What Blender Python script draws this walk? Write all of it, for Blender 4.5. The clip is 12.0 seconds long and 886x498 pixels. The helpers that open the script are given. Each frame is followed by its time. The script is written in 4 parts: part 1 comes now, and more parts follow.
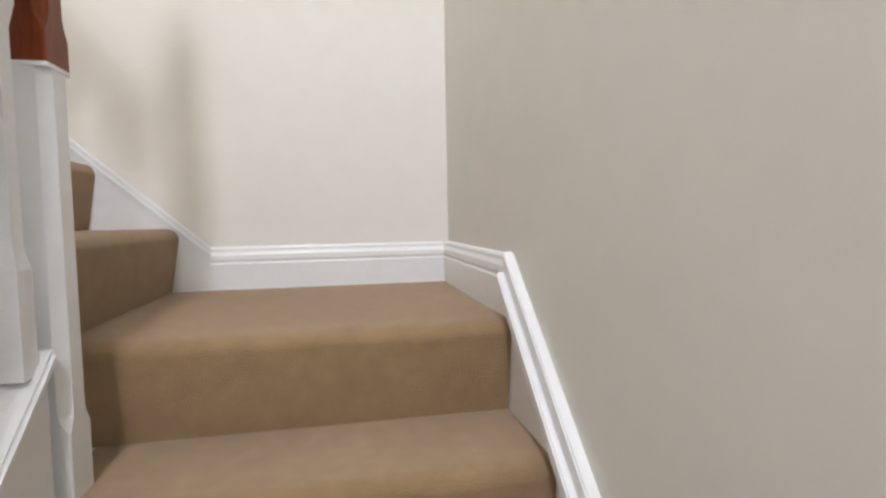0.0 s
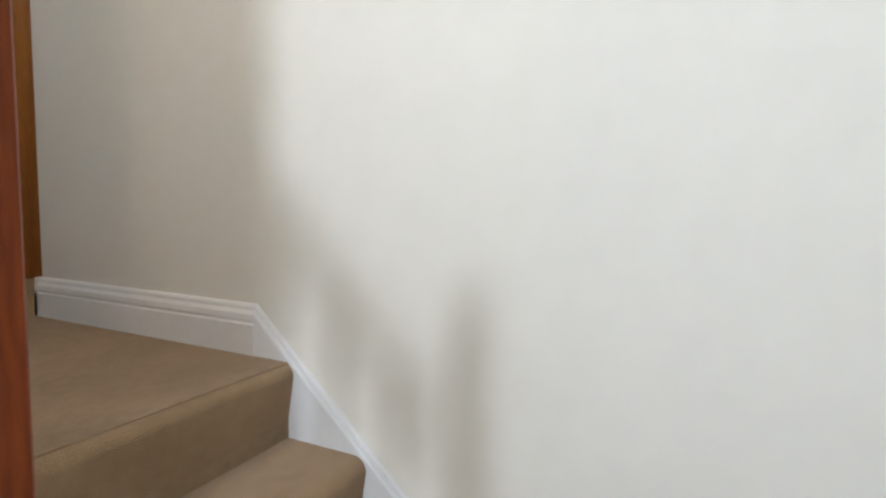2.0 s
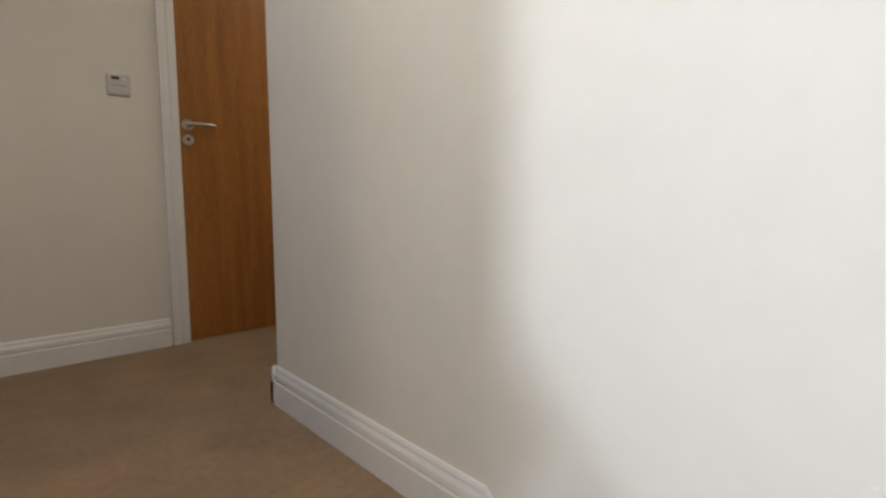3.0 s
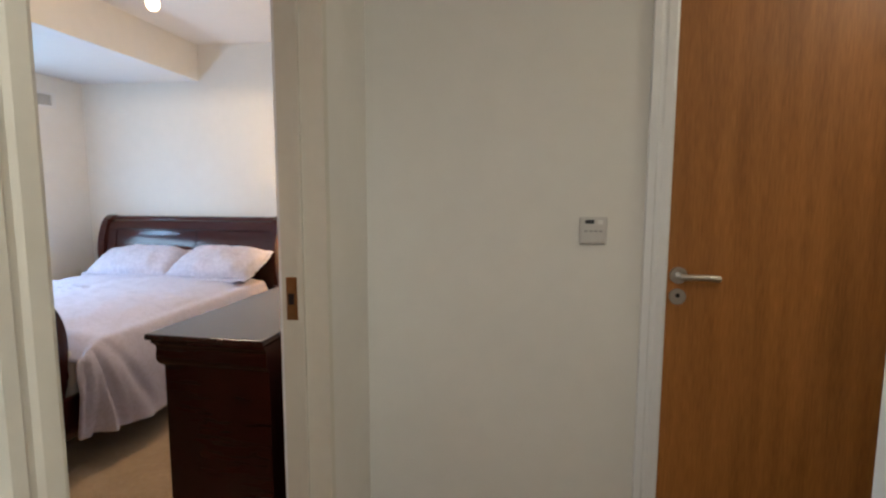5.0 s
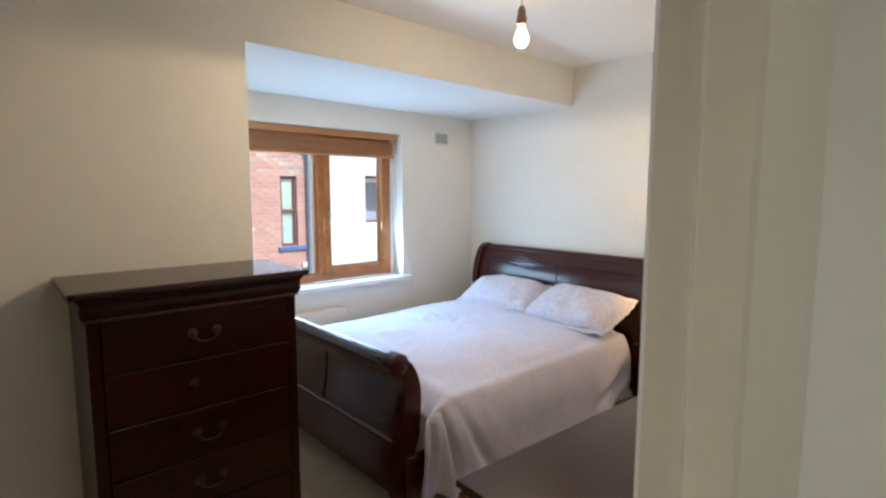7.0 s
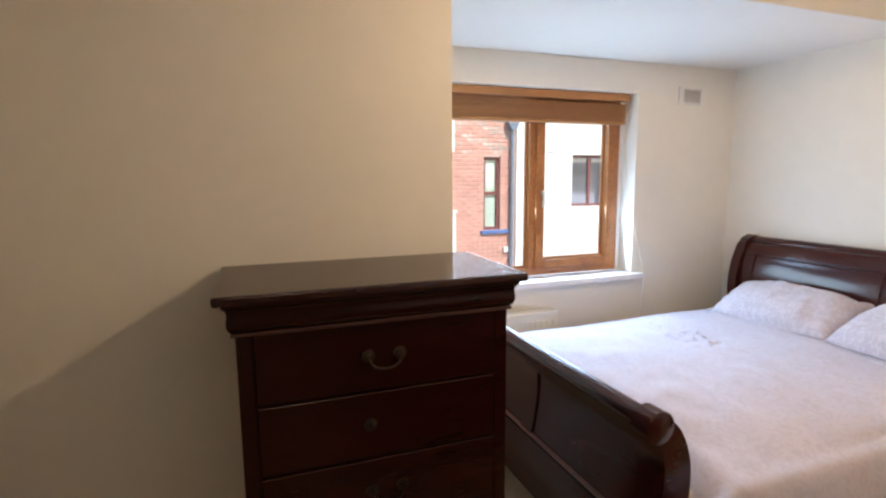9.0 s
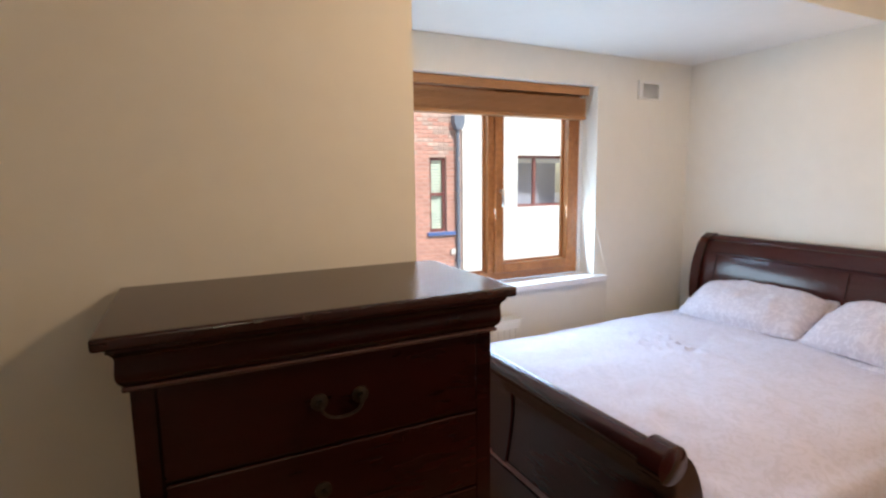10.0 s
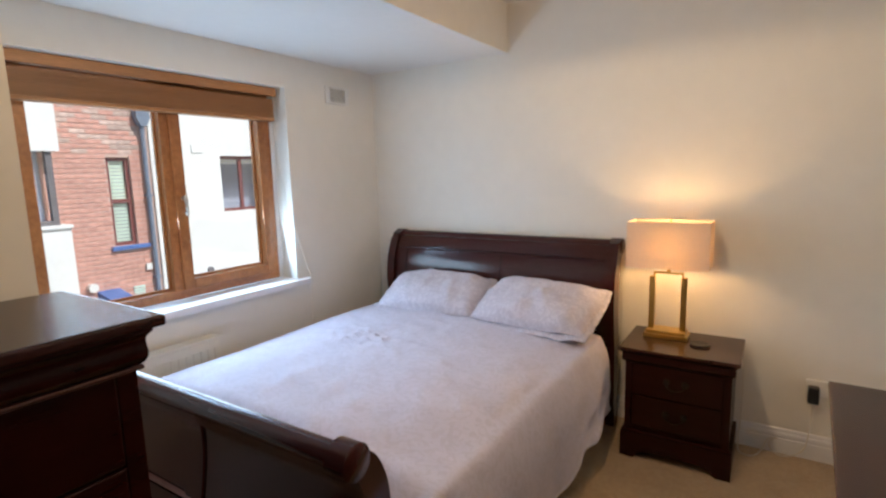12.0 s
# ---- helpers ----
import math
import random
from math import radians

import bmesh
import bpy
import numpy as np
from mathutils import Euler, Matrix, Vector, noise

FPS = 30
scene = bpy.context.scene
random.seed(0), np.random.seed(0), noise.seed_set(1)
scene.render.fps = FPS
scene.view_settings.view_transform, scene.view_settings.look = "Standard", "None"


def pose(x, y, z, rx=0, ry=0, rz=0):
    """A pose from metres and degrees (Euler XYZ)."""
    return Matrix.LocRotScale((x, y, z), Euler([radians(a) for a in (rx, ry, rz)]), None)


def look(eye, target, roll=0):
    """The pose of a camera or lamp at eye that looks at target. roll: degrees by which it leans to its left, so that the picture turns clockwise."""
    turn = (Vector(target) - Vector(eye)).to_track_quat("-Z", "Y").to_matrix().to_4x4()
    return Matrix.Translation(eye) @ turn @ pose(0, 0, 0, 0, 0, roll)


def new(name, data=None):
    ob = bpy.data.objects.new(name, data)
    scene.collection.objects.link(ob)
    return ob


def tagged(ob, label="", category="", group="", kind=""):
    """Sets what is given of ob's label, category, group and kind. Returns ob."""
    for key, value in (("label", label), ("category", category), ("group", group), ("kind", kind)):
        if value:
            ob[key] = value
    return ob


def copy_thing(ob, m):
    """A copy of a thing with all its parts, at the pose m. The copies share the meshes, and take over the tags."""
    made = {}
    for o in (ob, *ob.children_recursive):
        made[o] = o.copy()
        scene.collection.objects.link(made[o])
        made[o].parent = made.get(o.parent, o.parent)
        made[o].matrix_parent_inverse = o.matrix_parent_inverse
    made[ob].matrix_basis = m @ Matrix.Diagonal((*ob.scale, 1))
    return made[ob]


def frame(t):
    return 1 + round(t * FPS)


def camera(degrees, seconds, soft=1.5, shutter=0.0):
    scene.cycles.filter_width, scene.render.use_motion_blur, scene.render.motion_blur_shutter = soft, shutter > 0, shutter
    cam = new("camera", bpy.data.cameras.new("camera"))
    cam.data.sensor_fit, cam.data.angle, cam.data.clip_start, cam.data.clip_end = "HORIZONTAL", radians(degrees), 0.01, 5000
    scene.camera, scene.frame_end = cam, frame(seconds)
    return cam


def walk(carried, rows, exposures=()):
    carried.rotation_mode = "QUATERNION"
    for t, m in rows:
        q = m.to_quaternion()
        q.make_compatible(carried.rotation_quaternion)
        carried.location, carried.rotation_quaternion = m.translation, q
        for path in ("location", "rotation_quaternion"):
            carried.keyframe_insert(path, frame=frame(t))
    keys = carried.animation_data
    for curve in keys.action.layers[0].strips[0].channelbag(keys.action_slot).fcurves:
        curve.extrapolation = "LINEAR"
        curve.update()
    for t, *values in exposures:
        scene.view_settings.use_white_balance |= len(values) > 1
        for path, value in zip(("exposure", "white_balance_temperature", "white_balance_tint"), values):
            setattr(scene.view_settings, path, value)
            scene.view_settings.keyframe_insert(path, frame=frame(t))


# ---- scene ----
cam = camera(81.8, 12.0, soft=2.4)
EXPOSURES = [(0, 0.15, 6350, 13), (0.5, 0.08, 6150, 12), (1.0, 0.03, 6000, 9), (2.0, 0.0, 5950, 8), (3.0, -0.01, 6000, 10), (3.7, 0.15, 5950, 12), (5.5, 0.14, 5700, 4), (6.0, 0.14, 5700, 3), (6.5, -0.14, 5700, 1), (7.0, 0.10, 5600, 0), (7.7, 0.15, 5600, 0), (9.5, 0.12, 6650, 10), (10.5, -0.12, 6400, 7), (11.3, -0.28, 6320, 7), (12, -0.31, 6250, 7)]
PATH = [
    (0, (-1.019, -1.927, -0.351), (0.938, -2.318, -0.474), -1.0),
    (0.5, (-0.785, -1.925, -0.147), (1.209, -1.961, -0.305), 0.6),
    (1, (-0.584, -1.884, 0.012), (1.401, -1.669, -0.11), 1.1),
    (1.5, (-0.424, -1.848, 0.201), (1.512, -1.384, 0.004), -1.0),
    (2, (-0.337, -1.882, 0.37), (1.462, -1.021, 0.216), 0.9),
    (2.5, (-0.21, -1.726, 0.572), (1.415, -0.58, 0.366), 1.9),
    (3, (-0.105, -1.57, 0.705), (1.232, -0.099, 0.486), 0.1),
    (3.5, (0.063, -1.366, 0.814), (0.985, 0.398, 0.617), -1.6),
    (3.7, (0.129, -1.264, 0.839), (0.857, 0.59, 0.661), -1.5),
    (5.3, (0.124, -0.602, 1.332), (-0.311, 1.339, 1.107), 0.1),
    (5.5, (0.085, -0.564, 1.350), (-0.452, 1.351, 1.128), -0.1),
    (6, (0.051, -0.466, 1.420), (-0.830, 1.319, 1.221), -0.8),
    (6.5, (-0.024, -0.325, 1.498), (-1.231, 1.259, 1.301), -0.2),
    (7, (-0.143, -0.120, 1.508), (-1.617, 1.216, 1.290), 0.1),
    (7.5, (-0.268, -0.030, 1.498), (-1.928, 1.061, 1.266), 0.2),
    (7.6, (-0.297, -0.010, 1.494), (-1.988, 1.029, 1.257), 0.1),
    (7.7, (-0.342, 0.010, 1.492), (-2.055, 1.007, 1.244), 0.4),
    (9.3, (-0.918, 0.176, 1.447), (-2.781, 0.847, 1.172), -0.7),
    (9.5, (-0.994, 0.186, 1.439), (-2.840, 0.904, 1.164), -0.5),
    (10, (-1.092, 0.205, 1.440), (-2.863, 1.092, 1.167), -0.7),
    (10.5, (-1.143, 0.271, 1.431), (-2.784, 1.382, 1.161), -1.1),
    (11, (-1.126, 0.298, 1.439), (-2.584, 1.639, 1.163), -1.4),
    (11.5, (-1.082, 0.314, 1.446), (-2.338, 1.845, 1.169), -1.7),
    (12, (-1.043, 0.335, 1.454), (-2.115, 1.998, 1.161), -1.5),
]
walk(cam, [(t, look(eye, target, roll)) for t, eye, target, roll in PATH], EXPOSURES)

# ---- world, sun, large lights ----
world = bpy.data.worlds.new("sky")
scene.world = world
world.use_nodes = True
_nt = world.node_tree
_sky = _nt.nodes.new("ShaderNodeTexSky")
_sky.sky_type = "NISHITA"
_sky.sun_disc = False
_sky.sun_elevation = radians(48)
_sky.sun_rotation = radians(70)
_nt.links.new(_sky.outputs[0], _nt.nodes["Background"].inputs[0])
_nt.nodes["Background"].inputs[1].default_value = 0.15


def lamp(name, kind, energy, m, color=(1, 1, 1), **props):
    data = bpy.data.lights.new(name, kind)
    data.energy, data.color = energy, color
    for key, value in props.items():
        if key == "size":
            data.shape, data.size, data.size_y = "RECTANGLE", value[0], value[1]
        if key == "radius":
            data.shadow_soft_size = value
        if key == "angle":
            data.angle = value
        if key == "cone":
            data.spot_size, data.spot_blend = value
    ob = new(name, data)
    ob.matrix_world = m
    return ob


# the sun stands in the east, behind the house, and lights the facades across the yard
lamp("sun", "SUN", 5.0, look((20, 6, 22), (0, 0, 0)), (1, 0.95, 0.88), angle=radians(0.6))
# daylight in the bedroom window's opening
lamp("window_daylight", "AREA", 17, look((-3.615, 1.83, 1.07), (-1.5, 1.85, 1.45)), (0.57, 0.78, 1.0), size=(1.22, 0.38))
# open sky over the yard, high outside the window
lamp("yard_skylight", "AREA", 70, look((-4.65, 1.85, 2.36), (-2.45, 1.9, 0.65)), (0.47, 0.71, 1.0), size=(2.2, 0.6))
# daylight in the stairwell's high window
lamp("stair_daylight", "AREA", 85, look((-3.12, -1.63, 2.52), (0.6, -1.55, 0.0)), (0.90, 0.95, 1.0), size=(0.40, 0.60))
# the pendant bulb, which throws most of its light downwards, and the bedside lamp
lamp("pendant_glow", "POINT", 7, pose(-1.60, 1.65, 2.13), (1.0, 0.68, 0.40), radius=0.035)
lamp("pendant_light", "SPOT", 34, look((-1.60, 1.65, 2.16), (-1.60, 1.65, 0)), (1.0, 0.68, 0.40), radius=0.035, cone=(radians(180), 0.12))
lamp("bedside_light", "POINT", 9.5, pose(-1.468, 3.135, 1.03), (1.0, 0.58, 0.24), radius=0.04)
# unseen fill lamps, added to brighten the corridor and the hall
lamp("corridor_fill", "POINT", 7, pose(1.6, 0.45, 2.2), (1.0, 0.85, 0.62), radius=0.06)
lamp("hall_fill", "SPOT", 21, look((0.08, -0.95, 2.16), (0.08, -0.95, 0)), (1.0, 0.89, 0.71), radius=0.09, cone=(radians(170), 0.6))


# ---- materials ----
def mat(name, color, rough=0.5, var=0.06, scale=8.0, bump=0.0, bump_scale=200.0, metal=0.0, coat=0.0, stretch=(1, 1, 1), tint=None, spec=0.5, sheen=0.0, transmission=0.0, per_piece=0.0):
    """A surface with colour variation at two scales and a fine relief."""
    m = bpy.data.materials.new(name)
    m.use_nodes = True
    nt = m.node_tree
    b = nt.nodes["Principled BSDF"]
    tc = nt.nodes.new("ShaderNodeTexCoord")
    mp = nt.nodes.new("ShaderNodeMapping")
    mp.inputs["Scale"].default_value = stretch
    nt.links.new(tc.outputs["Object"], mp.inputs[0])
    n1 = nt.nodes.new("ShaderNodeTexNoise")
    n1.inputs["Scale"].default_value = scale
    n1.inputs["Detail"].default_value = 5
    n2 = nt.nodes.new("ShaderNodeTexNoise")
    n2.inputs["Scale"].default_value = scale * 9
    n2.inputs["Detail"].default_value = 3
    for n in (n1, n2):
        nt.links.new(mp.outputs[0], n.inputs["Vector"])
    add = nt.nodes.new("ShaderNodeMath")
    add.operation = "ADD"
    nt.links.new(n1.outputs[0], add.inputs[0])
    nt.links.new(n2.outputs[0], add.inputs[1])
    ramp = nt.nodes.new("ShaderNodeMapRange")
    ramp.inputs[1].default_value, ramp.inputs[2].default_value = 0.6, 1.4
    nt.links.new(add.outputs[0], ramp.inputs[0])
    mix = nt.nodes.new("ShaderNodeMix")
    mix.data_type = "RGBA"
    lo = [c * (1 - var) for c in color]
    hi = [min(1, c * (1 + var)) for c in (tint or color)]
    mix.inputs[6].default_value, mix.inputs[7].default_value = (*lo, 1), (*hi, 1)
    nt.links.new(ramp.outputs[0], mix.inputs[0])
    out = mix.outputs[2]
    if per_piece:
        info = nt.nodes.new("ShaderNodeObjectInfo")
        hsv = nt.nodes.new("ShaderNodeHueSaturation")
        rng = nt.nodes.new("ShaderNodeMapRange")
        rng.inputs[3].default_value, rng.inputs[4].default_value = 1 - per_piece, 1 + per_piece
        nt.links.new(info.outputs["Random"], rng.inputs[0])
        nt.links.new(rng.outputs[0], hsv.inputs["Value"])
        nt.links.new(out, hsv.inputs["Color"])
        out = hsv.outputs[0]
    nt.links.new(out, b.inputs["Base Color"])
    b.inputs["Roughness"].default_value = rough
    b.inputs["Metallic"].default_value = metal
    b.inputs["Coat Weight"].default_value = coat
    b.inputs["Coat Roughness"].default_value = 0.12
    b.inputs["Specular IOR Level"].default_value = spec
    b.inputs["Sheen Weight"].default_value = sheen
    b.inputs["Transmission Weight"].default_value = transmission
    if bump:
        n3 = nt.nodes.new("ShaderNodeTexNoise")
        n3.inputs["Scale"].default_value = bump_scale
        n3.inputs["Detail"].default_value = 3
        nt.links.new(mp.outputs[0], n3.inputs["Vector"])
        bp = nt.nodes.new("ShaderNodeBump")
        bp.inputs["Strength"].default_value = bump
        bp.inputs["Distance"].default_value = 0.004
        nt.links.new(n3.outputs[0], bp.inputs["Height"])
        nt.links.new(bp.outputs[0], b.inputs["Normal"])
    return m


def glow(name, color, strength, base=(0.8, 0.8, 0.8)):
    m = mat(name, base, 0.6, 0.02)
    b = m.node_tree.nodes["Principled BSDF"]
    b.inputs["Emission Color"].default_value = (*color, 1)
    b.inputs["Emission Strength"].default_value = strength
    return m


def glass(name, tint=(1, 1, 1)):
    m = bpy.data.materials.new(name)
    m.use_nodes = True
    b = m.node_tree.nodes["Principled BSDF"]
    b.inputs["Base Color"].default_value = (*tint, 1)
    b.inputs["Roughness"].default_value = 0.0
    b.inputs["Transmission Weight"].default_value = 1.0
    b.inputs["IOR"].default_value = 1.45
    return m


WALL = mat("wall_paint", (0.79, 0.765, 0.705), 0.75, 0.025, 1.5, 0.05, 260, spec=0.25)
HALL_WALL = mat("hall_wall_paint", (0.77, 0.745, 0.695), 0.75, 0.025, 1.5, 0.05, 260, spec=0.25)
CEIL = mat("ceiling_paint", (0.82, 0.81, 0.79), 0.85, 0.02, 2.0, 0.08, 200, spec=0.2)
GLOSS = mat("white_gloss_paint", (0.80, 0.80, 0.81), 0.35, 0.03, 4.0, 0.05, 60)
CREAM = mat("cream_satin_paint", (0.66, 0.62, 0.53), 0.4, 0.03, 4.0, 0.05, 60)
CARPET = mat("beige_carpet", (0.335, 0.222, 0.122), 0.97, 0.24, 5.0, 1.0, 420, spec=0.1, sheen=0.25)
BEDROOM_CARPET = mat("pale_beige_carpet", (0.46, 0.325, 0.19), 0.97, 0.20, 5.0, 1.0, 420, spec=0.1, sheen=0.25)
STAIR_CARPET = mat("worn_stair_carpet", (0.325, 0.210, 0.110), 0.97, 0.13, 3.0, 1.0, 420, spec=0.1, sheen=0.25, tint=(0.345, 0.225, 0.120))
OAK = mat("varnished_oak", (0.31, 0.118, 0.020), 0.38, 0.30, 3.2, 0.10, 30, stretch=(7, 7, 0.55), tint=(0.34, 0.135, 0.030))
REDWOOD = mat("red_stained_wood", (0.150, 0.026, 0.0040), 0.42, 0.26, 4.0, 0.04, 40, coat=0.04, spec=0.28, stretch=(6, 6, 0.6), tint=(0.205, 0.042, 0.0065))
DARK = mat("dark_mahogany", (0.017, 0.0028, 0.0019), 0.26, 0.07, 0.9, 0.002, 12, coat=0.06, spec=0.22, stretch=(1, 1, 5), tint=(0.023, 0.004, 0.003))
DARKX = mat("dark_mahogany_bed", (0.042, 0.009, 0.0075), 0.19, 0.16, 1.8, 0.0, 30, coat=0.16, spec=0.32, stretch=(0.7, 6, 6), tint=(0.042, 0.010, 0.009))
POLISHED = mat("polished_mahogany_top", (0.024, 0.006, 0.004), 0.22, 0.25, 2.4, 0.008, 25, coat=0.12, spec=0.36, stretch=(6, 1, 6), tint=(0.030, 0.008, 0.007))
# lighter than the bed's wood: the window's highlight is painted into the bead
BEAD = mat("highlight_mahogany_bead", (0.20, 0.11, 0.095), 0.25, 0.2, 6.0, 0.05, 40, coat=0.4)
BEAD_DARK = mat("dark_mahogany_bead", (0.045, 0.012, 0.010), 0.28, 0.2, 6.0, 0.0, 40, coat=0.2)
BRASS_OLD = mat("aged_brass", (0.058, 0.044, 0.034), 0.42, 0.25, 30, 0.1, 200, metal=1.0)
BRASS = mat("satin_brass", (0.62, 0.43, 0.14), 0.30, 0.15, 20, 0.05, 200, metal=1.0)
STEEL = mat("satin_steel", (0.55, 0.52, 0.48), 0.30, 0.10, 40, 0.05, 300, metal=1.0)
STRIKE = mat("bronzed_strike_plate", (0.34, 0.20, 0.09), 0.40, 0.2, 40, 0.1, 300, metal=0.9)
FRAME_WOOD = mat("window_hardwood", (0.33, 0.115, 0.030), 0.36, 0.25, 4.0, 0.08, 40, coat=0.25, stretch=(5, 1.2, 1.2), tint=(0.40, 0.16, 0.05))
SLAT = mat("blind_slat_wood", (0.34, 0.15, 0.055), 0.42, 0.22, 4.0, 0.06, 60, stretch=(8, 0.5, 8), tint=(0.42, 0.20, 0.08))
PLASTIC = mat("white_plastic", (0.76, 0.75, 0.72), 0.4, 0.02, 10)
DARK_PLASTIC = mat("black_plastic", (0.015, 0.015, 0.016), 0.35, 0.1, 30)
CORD = mat("cord", (0.70, 0.66, 0.58), 0.7, 0.05, 60)
ENAMEL = mat("radiator_enamel", (0.78, 0.75, 0.66), 0.4, 0.02, 6)
PANE = glass("window_glass")


def fabric(name, color, accent, amount=0.5, pattern=9.0):
    """Woven cotton with a faint leafy damask and a fine weave."""
    m = mat(name, color, 0.85, 0.05, 6.0, 0.35, 500, spec=0.2, sheen=0.2)
    nt = m.node_tree
    b = nt.nodes["Principled BSDF"]
    src = b.inputs["Base Color"].links[0].from_socket
    tc = nt.nodes.new("ShaderNodeTexCoord")
    w = nt.nodes.new("ShaderNodeTexNoise")
    w.inputs["Scale"].default_value = pattern
    w.inputs["Distortion"].default_value = 2.6
    w.inputs["Detail"].default_value = 1.5
    nt.links.new(tc.outputs["Object"], w.inputs["Vector"])
    r = nt.nodes.new("ShaderNodeValToRGB")
    e = r.color_ramp.elements
    e[0].position, e[1].position = 0.50, 0.56
    e[0].color, e[1].color = (0, 0, 0, 1), (amount, amount, amount, 1)
    nt.links.new(w.outputs[0], r.inputs[0])
    mix = nt.nodes.new("ShaderNodeMix")
    mix.data_type = "RGBA"
    nt.links.new(r.outputs[0], mix.inputs[0])
    nt.links.new(src, mix.inputs[6])
    mix.inputs[7].default_value = (*accent, 1)
    nt.links.new(mix.outputs[2], b.inputs["Base Color"])
    return m


DUVET = fabric("duvet_cotton", (0.545, 0.520, 0.625), (0.455, 0.425, 0.505), 0.45, 21)
PILLOW = fabric("pillow_cotton", (0.530, 0.495, 0.575), (0.66, 0.63, 0.70), 0.6, 22)


# ---- mesh helpers ----
def part(name, bm, material, parent=None, label="", smooth=False):
    """Links a bmesh as one mesh object, under a thing or a part where one is given."""
    me = bpy.data.meshes.new(name)
    bmesh.ops.recalc_face_normals(bm, faces=bm.faces[:])
    bm.to_mesh(me)
    bm.free()
    me.materials.append(material)
    if smooth:
        for p in me.polygons:
            p.use_smooth = True
        me.set_sharp_from_angle(angle=radians(40))
    ob = new(name, me)
    if parent:
        ob.parent = parent
        ob.matrix_parent_inverse = parent.matrix_world.inverted() if parent.parent is None else Matrix()
        if parent.parent is None:
            ob.matrix_parent_inverse = Matrix.Translation(-parent.location)
    if label:
        ob["label"] = label
    return ob


def thing(name, at, label, category, group="", kind=""):
    root = new(name)
    root.location = at
    root.empty_display_size = 0.1
    return tagged(root, label, category, group, kind)


def box(bm, x0, x1, y0, y1, z0, z1, bevel=0.0, seg=2):
    m = Matrix.Translation(((x0 + x1) / 2, (y0 + y1) / 2, (z0 + z1) / 2)) @ Matrix.Diagonal((abs(x1 - x0), abs(y1 - y0), abs(z1 - z0), 1))
    vs = bmesh.ops.create_cube(bm, size=1, matrix=m)["verts"]
    if bevel:
        es = list({e for v in vs for e in v.link_edges})
        bmesh.ops.bevel(bm, geom=es, offset=bevel, segments=seg, affect="EDGES", profile=0.5)
    return bm


def boxes(*rows, bevel=0.0):
    bm = bmesh.new()
    for r in rows:
        box(bm, *r, bevel=bevel)
    return bm


def prism(bm, outline, axis, a, b):
    """A closed outline of pairs, pushed along an axis. Pairs are the other two coordinates in x, y, z order."""
    def at(p, t):
        return {"x": (t, p[0], p[1]), "y": (p[0], t, p[1]), "z": (p[0], p[1], t)}[axis]
    lo = [bm.verts.new(at(p, a)) for p in outline]
    hi = [bm.verts.new(at(p, b)) for p in outline]
    n = len(outline)
    for i in range(n):
        bm.faces.new((lo[i], lo[(i + 1) % n], hi[(i + 1) % n], hi[i]))
    bm.faces.new(lo[::-1])
    bm.faces.new(hi)
    return bm


def tube(bm, pts, r, seg=10, flat=1.0):
    """A round bar along a chain of points."""
    pts = [Vector(p) for p in pts]
    rings = []
    for i, p in enumerate(pts):
        d = (pts[min(i + 1, len(pts) - 1)] - pts[max(i - 1, 0)]).normalized()
        side = d.cross(Vector((0, 0, 1)))
        if side.length < 0.01:
            side = d.cross(Vector((1, 0, 0)))
        side.normalize()
        up = side.cross(d)
        rr = r[i] if isinstance(r, (list, tuple)) else r
        rings.append([bm.verts.new(p + side * rr * math.cos(k * math.tau / seg) + up * rr * flat * math.sin(k * math.tau / seg)) for k in range(seg)])
    for a, b in zip(rings, rings[1:]):
        for k in range(seg):
            bm.faces.new((a[k], a[(k + 1) % seg], b[(k + 1) % seg], b[k]))
    bm.faces.new(rings[0][::-1])
    bm.faces.new(rings[-1])
    return bm


def lathe(bm, profile, centre, seg=20, square=False):
    """Rings of (radius, z) round an upright axis; square: four-sided rings."""
    cx, cy, cz = centre
    n = 4 if square else seg
    off = math.pi / 4 if square else 0
    k2 = math.sqrt(2) if square else 1
    rings = [[bm.verts.new((cx + r * k2 * math.cos(off + k * math.tau / n), cy + r * k2 * math.sin(off + k * math.tau / n), cz + z)) for k in range(n)] for r, z in profile]
    for a, b in zip(rings, rings[1:]):
        for k in range(n):
            bm.faces.new((a[k], a[(k + 1) % n], b[(k + 1) % n], b[k]))
    bm.faces.new(rings[0][::-1])
    bm.faces.new(rings[-1])
    return bm


def smooth_line(pts, n=6):
    """More points along a chain, on a Catmull-Rom curve."""
    out = []
    P = [Vector(p) for p in pts]
    for i in range(len(P) - 1):
        p0, p1, p2, p3 = P[max(i - 1, 0)], P[i], P[i + 1], P[min(i + 2, len(P) - 1)]
        for k in range(n):
            t = k / n
            out.append(0.5 * (2 * p1 + (p2 - p0) * t + (2 * p0 - 5 * p1 + 4 * p2 - p3) * t * t + (3 * p1 - p0 - 3 * p2 + p3) * t ** 3))
    out.append(P[-1])
    return out


def band(centre, half):
    """The outline of a band of the given half thickness (one value or one a point) along a plane chain."""
    c = [Vector(p) for p in centre]
    left, right = [], []
    for i, p in enumerate(c):
        d = (c[min(i + 1, len(c) - 1)] - c[max(i - 1, 0)]).normalized()
        h = half[i] if isinstance(half, (list, tuple)) else half
        nrm = Vector((-d.y, d.x)) * h
        left.append(tuple(p + nrm))
        right.append(tuple(p - nrm))
    return left + right[::-1]


def structure(name, bm, material, label, category, smooth=False):
    return tagged(part(name, bm, material, None, label, smooth), label, category, kind="structure")


